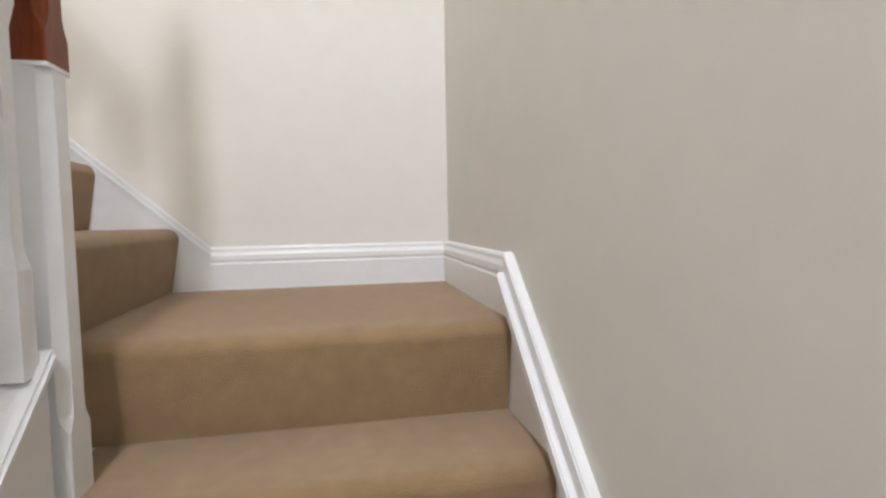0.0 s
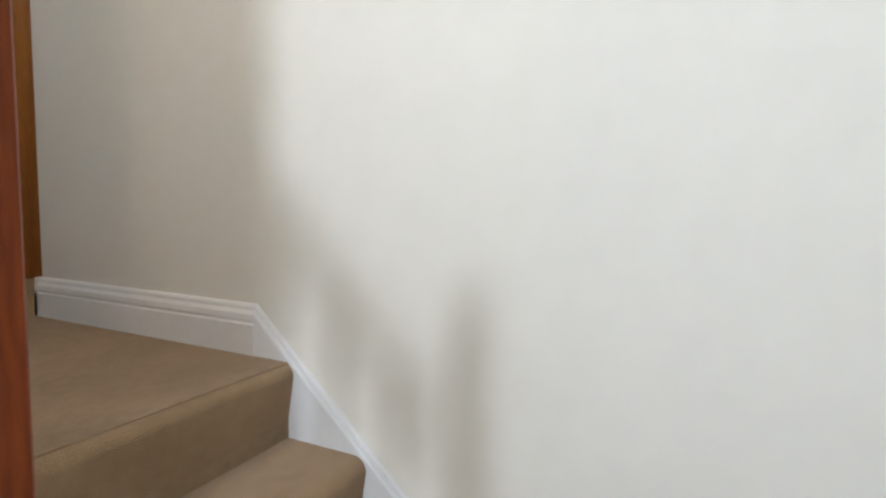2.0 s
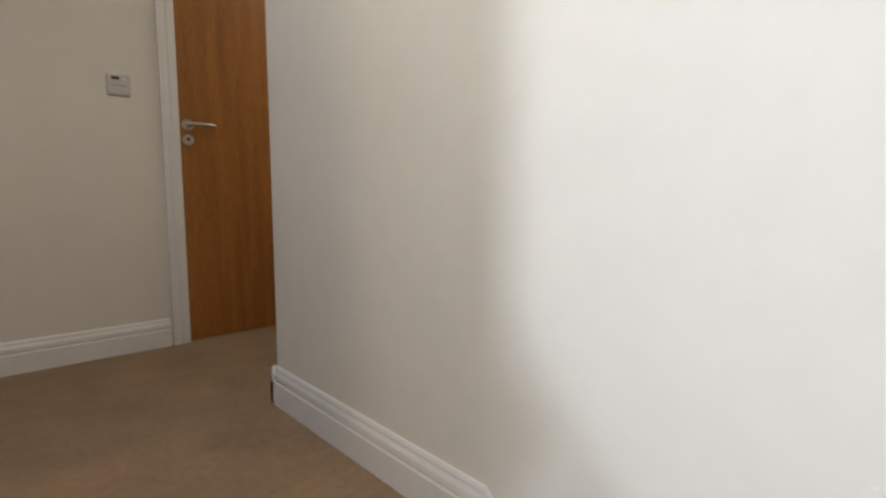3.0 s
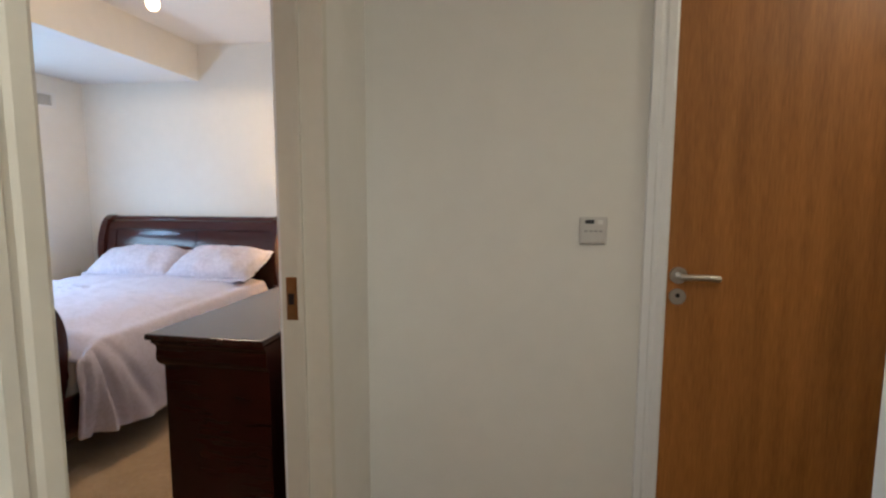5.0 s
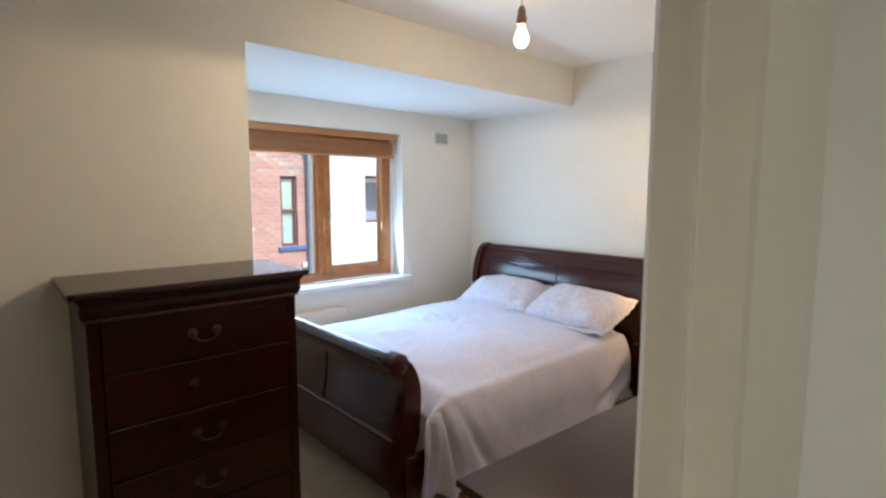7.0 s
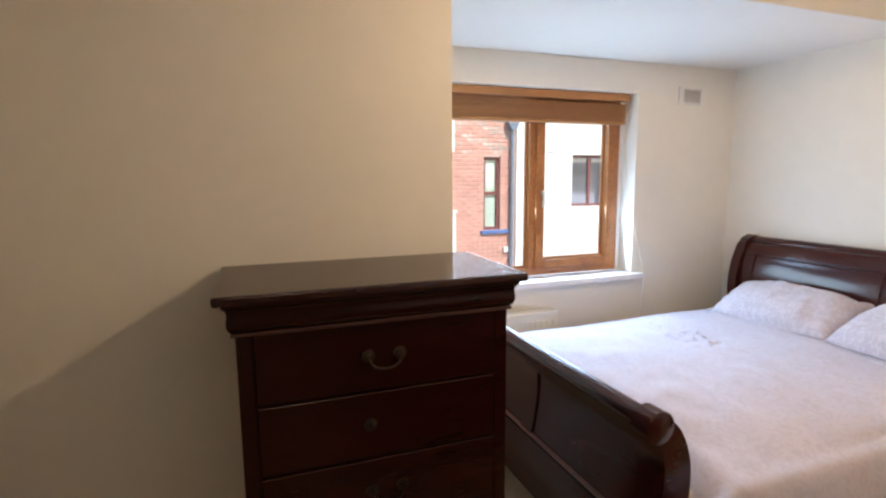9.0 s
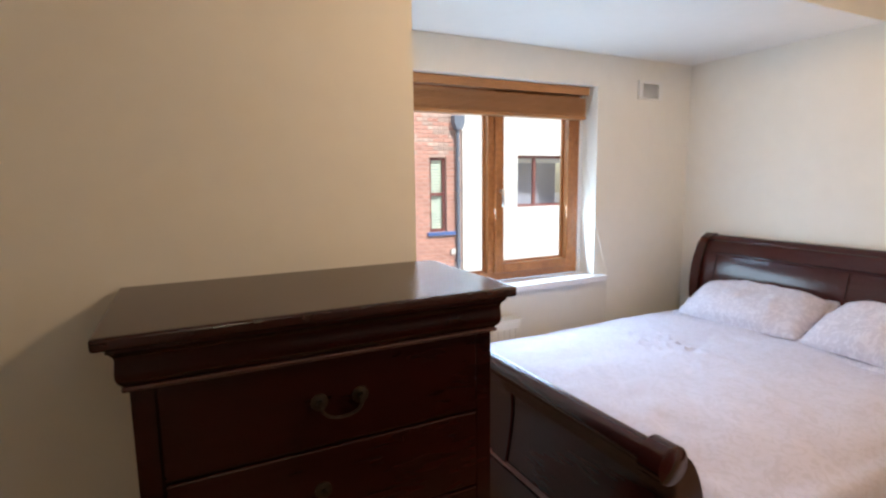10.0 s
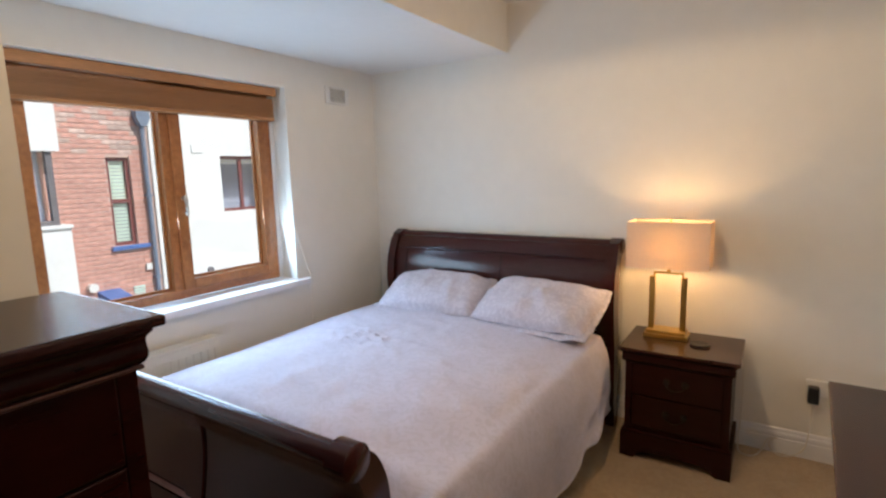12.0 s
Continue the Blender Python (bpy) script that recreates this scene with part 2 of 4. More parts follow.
# ---- plan ----
XE, YS = 0.602, -2.268          # stair walls, east and south
XH, XB = -0.365, -0.487         # wall between hall and bedroom: hall face, bedroom face
YH = 0.985                      # hall's north wall
DY0, DY1, DZ = -0.210, 0.600, 2.03   # bedroom doorway
RISE, GO = 0.185, 0.21
ZL = -3 * RISE                  # quarter landing
NW_B, WW, YBAY, XCH = 3.30, -3.52, 0.798, -2.450   # bedroom: north wall, window wall, bay's south side, chest wall
ZC, ZLOW = 2.45, 2.168
YSB = -1.02                     # bedroom's south wall
WY0, WY1, WZ0, WZ1 = 1.148, 2.485, 0.825, 1.982     # window opening

# ---- structure: hall and stairs ----
structure("wall_stair_east", boxes((XE, XE + 0.12, YS - 0.12, 0.03, -2.8, 3.1)), HALL_WALL, "cream painted wall beside the upper stairs", "wall")
structure("wall_stair_south", boxes((-3.3, XE, YS - 0.12, YS, -2.8, 3.1)), HALL_WALL, "cream painted wall beside the lower stairs", "wall")
structure("wall_corridor_south", boxes((XE + 0.12, 2.6, -0.09, 0.03, 0, ZC)), HALL_WALL, "cream painted corridor wall", "wall")
structure("wall_corridor_end", boxes((2.6, 2.72, -0.09, YH + 0.12, 0, ZC)), HALL_WALL, "cream painted wall closing the corridor", "wall")
D1X0, D1X1 = 0.602, 1.372
structure("wall_hall_north", boxes((XH, D1X0 - 0.03, YH, YH + 0.12, 0, ZC), (D1X1 + 0.03, 2.6, YH, YH + 0.12, 0, ZC), (D1X0 - 0.03, D1X1 + 0.03, YH, YH + 0.12, 2.06, ZC)), HALL_WALL, "cream painted hall wall with a thermostat", "wall")
structure("wall_hall_west", boxes((XB, XH, YSB, DY0 - 0.03, 0, ZC), (XB, XH, DY1 + 0.03, NW_B, 0, ZC), (XB, XH, DY0 - 0.03, DY1 + 0.03, DZ + 0.03, ZC)), HALL_WALL, "cream painted wall with the bedroom doorway", "wall")
structure("wall_stair_north", boxes((-3.3, XH, YSB - 0.12, YSB, -2.8, 3.1)), HALL_WALL, "cream painted wall between stairwell and bedroom", "wall")
structure("wall_stair_west", boxes((-3.3, -3.18, YS, -2.04, -2.8, 3.1), (-3.3, -3.18, -1.42, YSB - 0.12, -2.8, 3.1), (-3.3, -3.18, -2.04, -1.42, -2.8, 2.2), (-3.3, -3.18, -2.04, -1.42, 2.84, 3.1)), HALL_WALL, "cream painted stairwell wall with a high window", "wall")
structure("wall_door_backing", boxes((D1X0 - 0.1, D1X1 + 0.1, YH + 0.3, YH + 0.34, 0, ZC)), HALL_WALL, "plain wall behind the closed oak door", "wall")
structure("ceiling_stairwell", boxes((-3.3, XE + 0.12, YS - 0.12, YSB, 3.1, 3.2)), CEIL, "white painted stairwell ceiling", "ceiling")
structure("ceiling_hall", boxes((XH, 2.72, YSB, YH + 0.12, ZC, ZC + 0.1)), CEIL, "white painted hall ceiling", "ceiling")
structure("wall_hall_bulkhead", boxes((XH, XE, YSB - 0.0, YSB + 0.1, ZC + 0.1, 3.1)), HALL_WALL, "cream painted drop between hall and stairwell ceilings", "wall")
structure("floor_hall", boxes((XH, XE, -1.035, YH, -0.2, 0.0), (XE, 2.6, 0.03, YH, -0.2, 0.0), (D1X0 - 0.03, D1X1 + 0.03, YH, YH + 0.30, -0.2, 0.0), (XB, XH, DY0 - 0.03, DY1 + 0.03, -0.2, 0.0)), CARPET, "beige carpet on the upper hall", "floor")
structure("floor_lower", boxes((-3.3, XE, YS, YSB, -2.9, -2.775)), CARPET, "beige carpet at the foot of the stairs", "floor")


def step_outline(nose, z, back, depth=RISE, sign=1):
    """A carpeted step: soft rounded nosing over a slightly raked riser; going positive away from the nosing."""
    r = 0.032
    pts = [(back, z)]
    out = [(nose + sign * r, z)]
    for k in range(1, 8):
        a = math.pi / 2 + k * math.pi / 14
        out.append((nose + sign * (r + r * math.cos(a)), z - r + r * math.sin(a)))
    out += [(nose + sign * 0.024, z - depth), (back, z - depth)]
    return pts + out


def stair(name, label):
    return thing(name, (0, 0, 0), label, "stairs", kind="structure")


flight = stair("stair_flight_upper", "short upper flight of beige carpeted steps")
for k, (nose, z) in enumerate(((-1.467, ZL + RISE), (-1.259, ZL + 2 * RISE), (-1.052, 0.0))):
    bm = prism(bmesh.new(), step_outline(nose, z, nose + (0.245 if k < 2 else 0.03)), "x", -0.20, XE - 0.018)
    part("step", bm, STAIR_CARPET, flight, smooth=True)
flight = stair("stair_flight_lower", "lower flight of beige carpeted steps with worn risers")
for k in range(12):
    nose = -0.072 - GO * k
    bm = prism(bmesh.new(), step_outline(nose, ZL - RISE * k, nose + (0.245 if k else 0.675)), "y", YS + 0.018, -1.50 if k else -1.44)
    part("step", bm, STAIR_CARPET, flight, smooth=True)


def skirting_outline(h=0.128, t=0.018):
    """(out from the wall, height): flat board, quirk and ogee top."""
    return [(0, 0), (t, 0), (t, h * 0.60), (t - 0.004, h * 0.625), (t - 0.004, h * 0.66), (t - 0.001, h * 0.69), (t - 0.002, h * 0.80), (t - 0.007, h * 0.88), (t - 0.008, h * 0.95), (t - 0.012, h), (0, h)]


def skirt(name, axis, wall, out, a, b, z, mat_=GLOSS, h=0.128):
    """A skirting along an axis on a wall at the given coordinate, out: +1 or -1."""
    bm = bmesh.new()
    prism(bm, [(wall + out * o, z + zz) for o, zz in skirting_outline(h)], axis, a, b)
    return structure(name, bm, mat_, "white gloss moulded skirting board", "skirting")


skirt("baseboard_landing_east", "y", XE, -1, YS + 0.018, -1.55, ZL)
skirt("baseboard_landing_south", "x", YS, 1, -0.035, XE - 0.0, ZL)
skirt("baseboard_hall_east", "y", XE, -1, -0.925, 0.048, 0.0)
skirt("baseboard_corridor_south", "x", 0.03, 1, XE - 0.018, 2.6, 0.0)
skirt("baseboard_hall_north", "x", YH, -1, XH, 0.515, 0.0)
skirt("baseboard_hall_north_east", "x", YH, -1, 1.46, 2.6, 0.0)
skirt("baseboard_hall_west", "y", XH, 1, 0.632, YH - 0.018, 0.0)
skirt("baseboard_hall_west_south", "y", XH, 1, YSB, -0.285, 0.0)


def wall_string(name, axis, wall, out, p0, p1, drop, label, cap=0.022, proud=0.019):
    """A sloping stair string on a wall, p0 and p1 the ends of its top edge as (along, z), with a rounded capping bead."""
    bm = bmesh.new()
    o1 = wall + out * 0.0165
    def quad(t0, t1):
        return [(p0[0], p0[1] + t0), (p1[0], p1[1] + t0), (p1[0], p1[1] + t1), (p0[0], p0[1] + t1)]
    prism(bm, quad(-drop, -cap), "x" if axis == "y" else "y", wall, o1)
    root = structure(name, bm, GLOSS, label, "stair string")
    for t0, t1, o in ((-cap, -cap * 0.55, proud), (-cap * 0.55, 0.0, proud * 0.62)):
        bb = bmesh.new()
        prism(bb, quad(t0, t1), "x" if axis == "y" else "y", wall, wall + out * o)
        bmesh.ops.bevel(bb, geom=bb.edges[:], offset=0.003, segments=2, affect="EDGES")
        part("bead", bb, GLOSS, root)
    return root


# ---- structure: bedroom ----
structure("floor_bedroom", boxes((WW, XB, YSB, NW_B, -0.2, 0.0)), BEDROOM_CARPET, "beige carpet in the bedroom", "floor")
structure("wall_bedroom_north", boxes((WW - 0.3, XH, NW_B, NW_B + 0.15, 0, ZC)), WALL, "cream painted wall behind the headboard", "wall")
structure("wall_window", boxes((WW - 0.3, WW, YBAY, WY0, 0, ZC), (WW - 0.3, WW, WY1, NW_B, 0, ZC), (WW - 0.3, WW, WY0, WY1, 0, WZ0 - 0.035), (WW - 0.3, WW, WY0, WY1, WZ1, ZC)), WALL, "cream painted wall with the window", "wall")
structure("wall_bay_side", boxes((WW - 0.3, XCH, YBAY - 0.15, YBAY, 0, ZC)), WALL, "cream painted side of the window bay", "wall")
structure("wall_chest", boxes((XCH - 0.15, XCH, YSB, YBAY - 0.15, 0, ZC)), WALL, "cream painted wall behind the chest of drawers", "wall")
structure("wall_bedroom_south", boxes((XCH - 0.15, XB, YSB - 0.0, YSB + 0.06, 0, ZC)), WALL, "cream painted wall behind the open door", "wall")
structure("ceiling_bedroom", boxes((XCH, XB, YSB, NW_B, ZC, ZC + 0.1)), CEIL, "white painted bedroom ceiling", "ceiling")
structure("ceiling_bay", boxes((WW, XCH - 0.012, YBAY, NW_B, ZLOW, ZLOW + 0.1)), CEIL, "lower white ceiling of the window bay", "ceiling")
structure("wall_bulkhead", boxes((XCH - 0.15, XCH, YBAY, NW_B, ZLOW + 0.1, ZC), (XCH - 0.012, XCH, YBAY, NW_B, ZLOW, ZLOW + 0.1)), WALL, "cream painted bulkhead over the window bay", "wall")
skirt("baseboard_bedroom_north", "x", NW_B, -1, WW, XB, 0.0, h=0.128)
skirt("baseboard_window", "y", WW, 1, YBAY, NW_B - 0.018, 0.0, h=0.128)
skirt("baseboard_chest", "y", XCH, 1, YSB + 0.06, YBAY, 0.0, h=0.128)


# ---- stairs: strings, balustrade ----
wall_string("stair_string_east", "y", XE, -1, (-1.55, ZL + 0.128), (-0.925, 0.128), 0.34, "white gloss stair string along the wall", cap=0.034)
wall_string("stair_string_south", "x", YS, 1, (-0.035, ZL + 0.135), (-2.5, ZL + 0.135 - 2.465 * 0.881), 0.36, "white gloss stair string along the wall", cap=0.075, proud=0.036)


def chamfered(bm, centre, rows, h):
    """A square post with corners cut off by a changing amount: rows of (z, cut) upwards."""
    cx, cy = centre
    rings = []
    for z, c in rows:
        ring = []
        for sx, sy, first in ((1, 1, 0), (-1, 1, 1), (-1, -1, 0), (1, -1, 1)):
            ends = [(h, h - c), (h - c, h)]
            for px, py in (ends[::-1] if first else ends):
                ring.append(bm.verts.new((cx + sx * px, cy + sy * py, z)))
        rings.append(ring)
    for r, s in zip(rings, rings[1:]):
        for k in range(8):
            bm.faces.new((r[k], r[(k + 1) % 8], s[(k + 1) % 8], s[k]))
    bm.faces.new(rings[0][::-1])
    bm.faces.new(rings[-1])
    return bm


def stop_chamfer(z0, z1, cut, run=0.035, plain=0.0015):
    """Rows for chamfered(): plain ends with curved stops, the corners cut between them."""
    rows = []
    for k in range(6):
        t = k / 5
        rows.append((z0 + run * t, plain + (cut - plain) * math.sin(t * math.pi / 2)))
    return rows + [(z0 + z1 - z, c) for z, c in rows[::-1]]


def newel(at, zs, top, label, h=0.041):
    """A stop-chamfered newel: white base, red-stained upper part with a turned cap."""
    x, y = at
    root = thing("newel_post", (x, y, zs), label, "newel post")
    part("base", chamfered(bmesh.new(), at, [(zs, 0.002), (zs + 0.08, 0.002)] + stop_chamfer(zs + 0.12, -0.150, h * 0.46, 0.03)[:6] + [(-0.138, h * 0.46)], h - 0.0004), GLOSS, root, "white gloss painted base with chamfered corners")
    part("paint_line", chamfered(bmesh.new(), at, [(-0.1425, 0.002), (-0.1365, 0.002)], h + 0.0007), GLOSS, root)
    z = -0.138
    rows = [(z, 0.002), (z + 0.040, 0.002)] + stop_chamfer(z + 0.042, z + 0.190, h * 0.46, 0.036) + [(z + 0.194, 0.002), (z + top - 0.10, 0.002)]
    part("post", chamfered(bmesh.new(), at, rows, h), REDWOOD, root, "red-stained stop-chamfered timber post")
    z = z + top - 0.10
    bm = lathe(bmesh.new(), [(0.024, 0), (0.024, 0.012), (h * 1.2, 0.02), (h * 1.25, 0.04), (0.036, 0.06), (0.026, 0.075), (0.008, 0.085)], (x, y, z), 20)
    part("cap", bm, REDWOOD, root, smooth=True)
    return root


NX, NY = -0.214, -1.524
newel((NX, NY), ZL - RISE - 0.02, 0.86, "stair newel post, white below and red-stained above", 0.0305)
NX2 = -0.250
newel((NX2, -1.02), -0.19, 1.16, "upper stair newel post, white below and red-stained above")


def balustrade(name, p0, p1, along, label, n, up=0.82, first=0.7):
    """Sloping string, handrail and square stop-chamfered white balusters between two (x, y, z) points of the string's top."""
    a, b = Vector(p0), Vector(p1)
    root = thing(name, a, label, "balustrade")
    d = b - a
    side = Vector((0, 1, 0)) if along == "x" else Vector((1, 0, 0))
    def bar(name_, lo, hi, w, m, bev, label_=""):
        bm = bmesh.new()
        vs = []
        for p in (a, b):
            for s, z in ((-w, lo), (w, lo), (w, hi), (-w, hi)):
                vs.append(bm.verts.new(p + side * s + Vector((0, 0, z))))
        for f in ((0, 1, 2, 3), (7, 6, 5, 4), (0, 4, 5, 1), (1, 5, 6, 2), (2, 6, 7, 3), (3, 7, 4, 0)):
            bm.faces.new([vs[i] for i in f])
        bmesh.ops.bevel(bm, geom=bm.edges[:], offset=bev, segments=3, affect="EDGES")
        part(name_, bm, m, root, label_)
    bar("string_board", -0.30, 0.0, 0.016, GLOSS, 0.003)
    bar("string_capping", 0.0, 0.022, 0.030, GLOSS, 0.005)
    bar("handrail", up, up + 0.055, 0.030, REDWOOD, 0.014, "red-stained timber handrail")
    for i in range(n):
        t = (i + first) / (n + 0.4)
        p = a + d * t
        h = 0.016
        hh = up - 0.022
        prof = [(h, 0.022), (h, 0.16), (h - 0.005, 0.185), (h - 0.005, hh - 0.12), (h, hh - 0.09), (h, up + 0.005)]
        part("baluster", lathe(bmesh.new(), prof, p, square=True), GLOSS, root, "white painted baluster")
    return root


balustrade("stair_balustrade_lower", (NX - 0.045, NY, ZL + 0.02), (NX - 0.045 - 2.1, NY, ZL + 0.02 - 2.1 * 0.881), "x", "sloping stair balustrade with white balusters and red handrail", 17, up=0.60, first=0.3)
balustrade("stair_balustrade_upper", (NX, NY + 0.045, ZL + 0.20), (NX2, -1.065, 0.10), "y", "short stair balustrade with white balusters and red handrail", 3, up=0.80)
balustrade("landing_balustrade", (NX2 - 0.045, -1.02, 0.04), (XH, -1.02, 0.04), "x", "level landing balustrade with white balusters and red handrail", 1, up=0.86)


# ---- doors ----
def architrave(name, axis, wall, out, a, b, top, w=0.068, both=True, paint=None, label="white gloss moulded door architrave"):
    """Moulded casing round an opening from a to b on a wall; three pieces with a stepped profile."""
    root = thing(name, (0, 0, 0), label, "architrave", kind="structure")
    def prof(p, s):
        return [(p, 0), (p, 0.012), (p + s * 0.008, 0.016), (p + s * 0.030, 0.016), (p + s * 0.036, 0.012), (p + s * 0.044, 0.013), (p + s * 0.052, 0.020), (p + s * w, 0.020), (p + s * w, 0)]
    for p, s in ((a, -1), (b, 1))[:2 if both else 1]:
        bm = bmesh.new()
        pts = [(q, wall + out * o) if axis == "x" else (wall + out * o, q) for q, o in prof(p, s)]
        prism(bm, pts, "z", 0.0, top + w)
        part("casing", bm, paint or GLOSS, root)
    bm = bmesh.new()
    pts = [(wall + out * o, z) for z, o in prof(top, 1)]
    prism(bm, pts, "x" if axis == "x" else "y", a, b)
    part("head_casing", bm, paint or GLOSS, root)
    return root


def lever(root, face, out, at, z, sign, axis):
    """A lever handle on a round rose and a lock escutcheon beneath. face: door face coordinate, at: along it."""
    def P(u, v, w):
        return (u, face + out * v, w) if axis == "x" else (face + out * v, u, w)
    bm = bmesh.new()
    tube(bm, [P(at, 0, z), P(at, 0.008, z)], 0.026, 20)
    tube(bm, [P(at, 0.008, z), P(at, 0.050, z)], 0.010, 12)
    tube(bm, smooth_line([P(at - sign * 0.006, 0.050, z), P(at + sign * 0.03, 0.053, z + 0.001), P(at + sign * 0.08, 0.052, z), P(at + sign * 0.108, 0.046, z - 0.003)], 4), 0.0095, 12)
    part("handle", bm, STEEL, root, "satin steel lever handle", smooth=True)
    bm = bmesh.new()
    tube(bm, [P(at, 0, z - 0.068), P(at, 0.007, z - 0.068)], 0.025, 20)
    part("escutcheon", bm, STEEL, root, "round steel lock escutcheon", smooth=True)
    bm = bmesh.new()
    tube(bm, [P(at, 0.0, z - 0.064), P(at, 0.0085, z - 0.064)], 0.007, 10)
    part("keyhole", bm, DARK_PLASTIC, root)


def lining(name, axis, w0, w1, a, b, top):
    """The timber lining of an opening through a wall, w0 to w1."""
    rows = []
    for p, q in ((a - 0.03, a), (b, b + 0.03)):
        rows.append((p, q, w0, w1, 0, top) if axis == "x" else (w0, w1, p, q, 0, top))
    rows.append((a - 0.03, b + 0.03, w0, w1, top, top + 0.03) if axis == "x" else (w0, w1, a - 0.03, b + 0.03, top, top + 0.03))
    return structure(name, boxes(*rows), CREAM, "cream painted door lining", "door frame")


lining("door_frame_bedroom", "y", XB - 0.003, XH + 0.003, DY0, DY1, DZ)
architrave("architrave_bedroom_hall", "y", XH, 1, DY0 - 0.004, DY1 + 0.004, DZ, both=False, paint=CREAM, label="cream satin moulded door architrave")
architrave("architrave_bedroom_inside", "y", XB, -1, DY0 - 0.004, DY1 + 0.004, DZ)
bm = boxes((XB + 0.046, XB + 0.062, DY0, DY0 + 0.012, 0, DZ), (XB + 0.046, XB + 0.062, DY1 - 0.012, DY1, 0, DZ), (XB + 0.046, XB + 0.062, DY0 + 0.012, DY1 - 0.012, DZ - 0.012, DZ))
structure("door_stop", bm, CREAM, "cream painted door stop bead", "door frame")
plate = thing("strike_plate", (-0.467, DY1, 0.91), "bronzed strike plate on the door jamb", "strike plate")
bm = boxes((-0.477, -0.446, DY1 - 0.003, DY1, 0.925, 1.042), bevel=0.001)
part("plate", bm, STRIKE, plate)
part("latch_hole", boxes((-0.471, -0.455, DY1 - 0.0045, DY1 - 0.003, 0.968, 0.998)), DARK_PLASTIC, plate)

door = thing("door_1", (D1X0, YH + 0.01, 0.006), "closed varnished oak veneer door with a steel lever", "door", kind="structure")
part("leaf", box(bmesh.new(), D1X0 + 0.003, D1X1 - 0.003, YH + 0.012, YH + 0.056, 0.003, 2.027, 0.002), OAK, door)
lever(door, YH + 0.012, -1, D1X0 + 0.036, 1.012, 1, "x")
lining("door_frame_oak_door", "x", YH - 0.002, YH + 0.122, D1X0, D1X1, DZ)
architrave("architrave_oak_door", "x", YH, -1, D1X0 - 0.004, D1X1 + 0.004, DZ, 0.072)

door = thing("door_2", (XB - 0.01, DY0, 0.006), "varnished oak veneer door standing open into the bedroom", "door", kind="structure")
part("leaf", box(bmesh.new(), XB - 0.79, XB - 0.012, DY0 - 0.050, DY0 - 0.006, 0.006, 2.027, 0.002), OAK, door)
lever(door, DY0 - 0.006, 1, XB - 0.735, 1.035, 1, "x")

door.rotation_euler = (0, 0, radians(-2.2))

# thermostat on the hall wall
TX, TZ = 0.372, 1.150
th = thing("thermostat", (TX, YH, TZ), "square white wall thermostat with a small dark display", "thermostat")
THERMO = mat("grey_white_plastic", (0.60, 0.575, 0.545), 0.4, 0.03, 10)
INK = mat("grey_print", (0.30, 0.29, 0.29), 0.6, 0.05, 30)
part("body", box(bmesh.new(), TX - 0.043, TX + 0.043, YH - 0.011, YH, TZ - 0.043, TZ + 0.043, 0.005), THERMO, th)
part("display", box(bmesh.new(), TX - 0.026, TX + 0.002, YH - 0.0122, YH - 0.011, TZ + 0.022, TZ + 0.034, 0.0004), DARK_PLASTIC, th, "small dark display")
part("flap", box(bmesh.new(), TX - 0.036, TX + 0.036, YH - 0.0135, YH - 0.011, TZ - 0.034, TZ + 0.006, 0.001), THERMO, th, "hinged cover flap")
for k in range(4):
    part("print_mark", boxes((TX - 0.028 + k * 0.015, TX - 0.018 + k * 0.015, YH - 0.0140, YH - 0.0135, TZ - 0.004, TZ + 0.001)), INK, th, "grey printed mark")
part("button", box(bmesh.new(), TX + 0.012, TX + 0.028, YH - 0.0130, YH - 0.011, TZ + 0.020, TZ + 0.034, 0.0008), PLASTIC, th, "small push button")

# ---- window ----
FX0, FX1 = -3.72, -3.65
win = thing("window_1", (-3.68, 1.8, WZ0), "brown hardwood casement window with a fixed pane", "window", kind="structure")
FZ0, FZ1 = WZ0 + 0.004, WZ1 - 0.002
part("frame", boxes((FX0, FX1, WY0, 1.235, FZ0, FZ1), (FX0, FX1, 2.405, 2.458, FZ0, FZ1), (FX0, FX1, 1.235, 2.405, FZ0, FZ0 + 0.05), (FX0, FX1, 1.235, 2.405, FZ1 - 0.05, FZ1), (FX0, FX1, 1.782, 1.832, FZ0 + 0.05, FZ1 - 0.05), bevel=0.004), FRAME_WOOD, win)
g = FX0 + 0.02
part("sash", boxes((FX0 + 0.014, FX1 + 0.014, 1.826, 1.886, FZ0 + 0.044, FZ1 - 0.044), (FX0 + 0.014, FX1 + 0.014, 2.362, 2.412, FZ0 + 0.044, FZ1 - 0.044), (FX0 + 0.014, FX1 + 0.014, 1.886, 2.362, FZ0 + 0.044, FZ0 + 0.098), (FX0 + 0.014, FX1 + 0.014, 1.886, 2.362, FZ1 - 0.098, FZ1 - 0.044), bevel=0.006), FRAME_WOOD, win, "opening hardwood casement")
for y0, y1, z0, z1 in ((1.235, 1.782, FZ0 + 0.05, FZ1 - 0.05), (1.886, 2.362, FZ0 + 0.098, FZ1 - 0.098)):
    p = part("pane", boxes((g - 0.004, g, y0, y1, z0, z1)), PANE, win, "clear glass pane")
    p.visible_shadow = False
    part("bead", boxes((g + 0.002, g + 0.016, y0, y0 + 0.012, z0, z1), (g + 0.002, g + 0.016, y1 - 0.012, y1, z0, z1), (g + 0.002, g + 0.016, y0 + 0.012, y1 - 0.012, z0, z0 + 0.012), (g + 0.002, g + 0.016, y0 + 0.012, y1 - 0.012, z1 - 0.012, z1)), FRAME_WOOD, win)
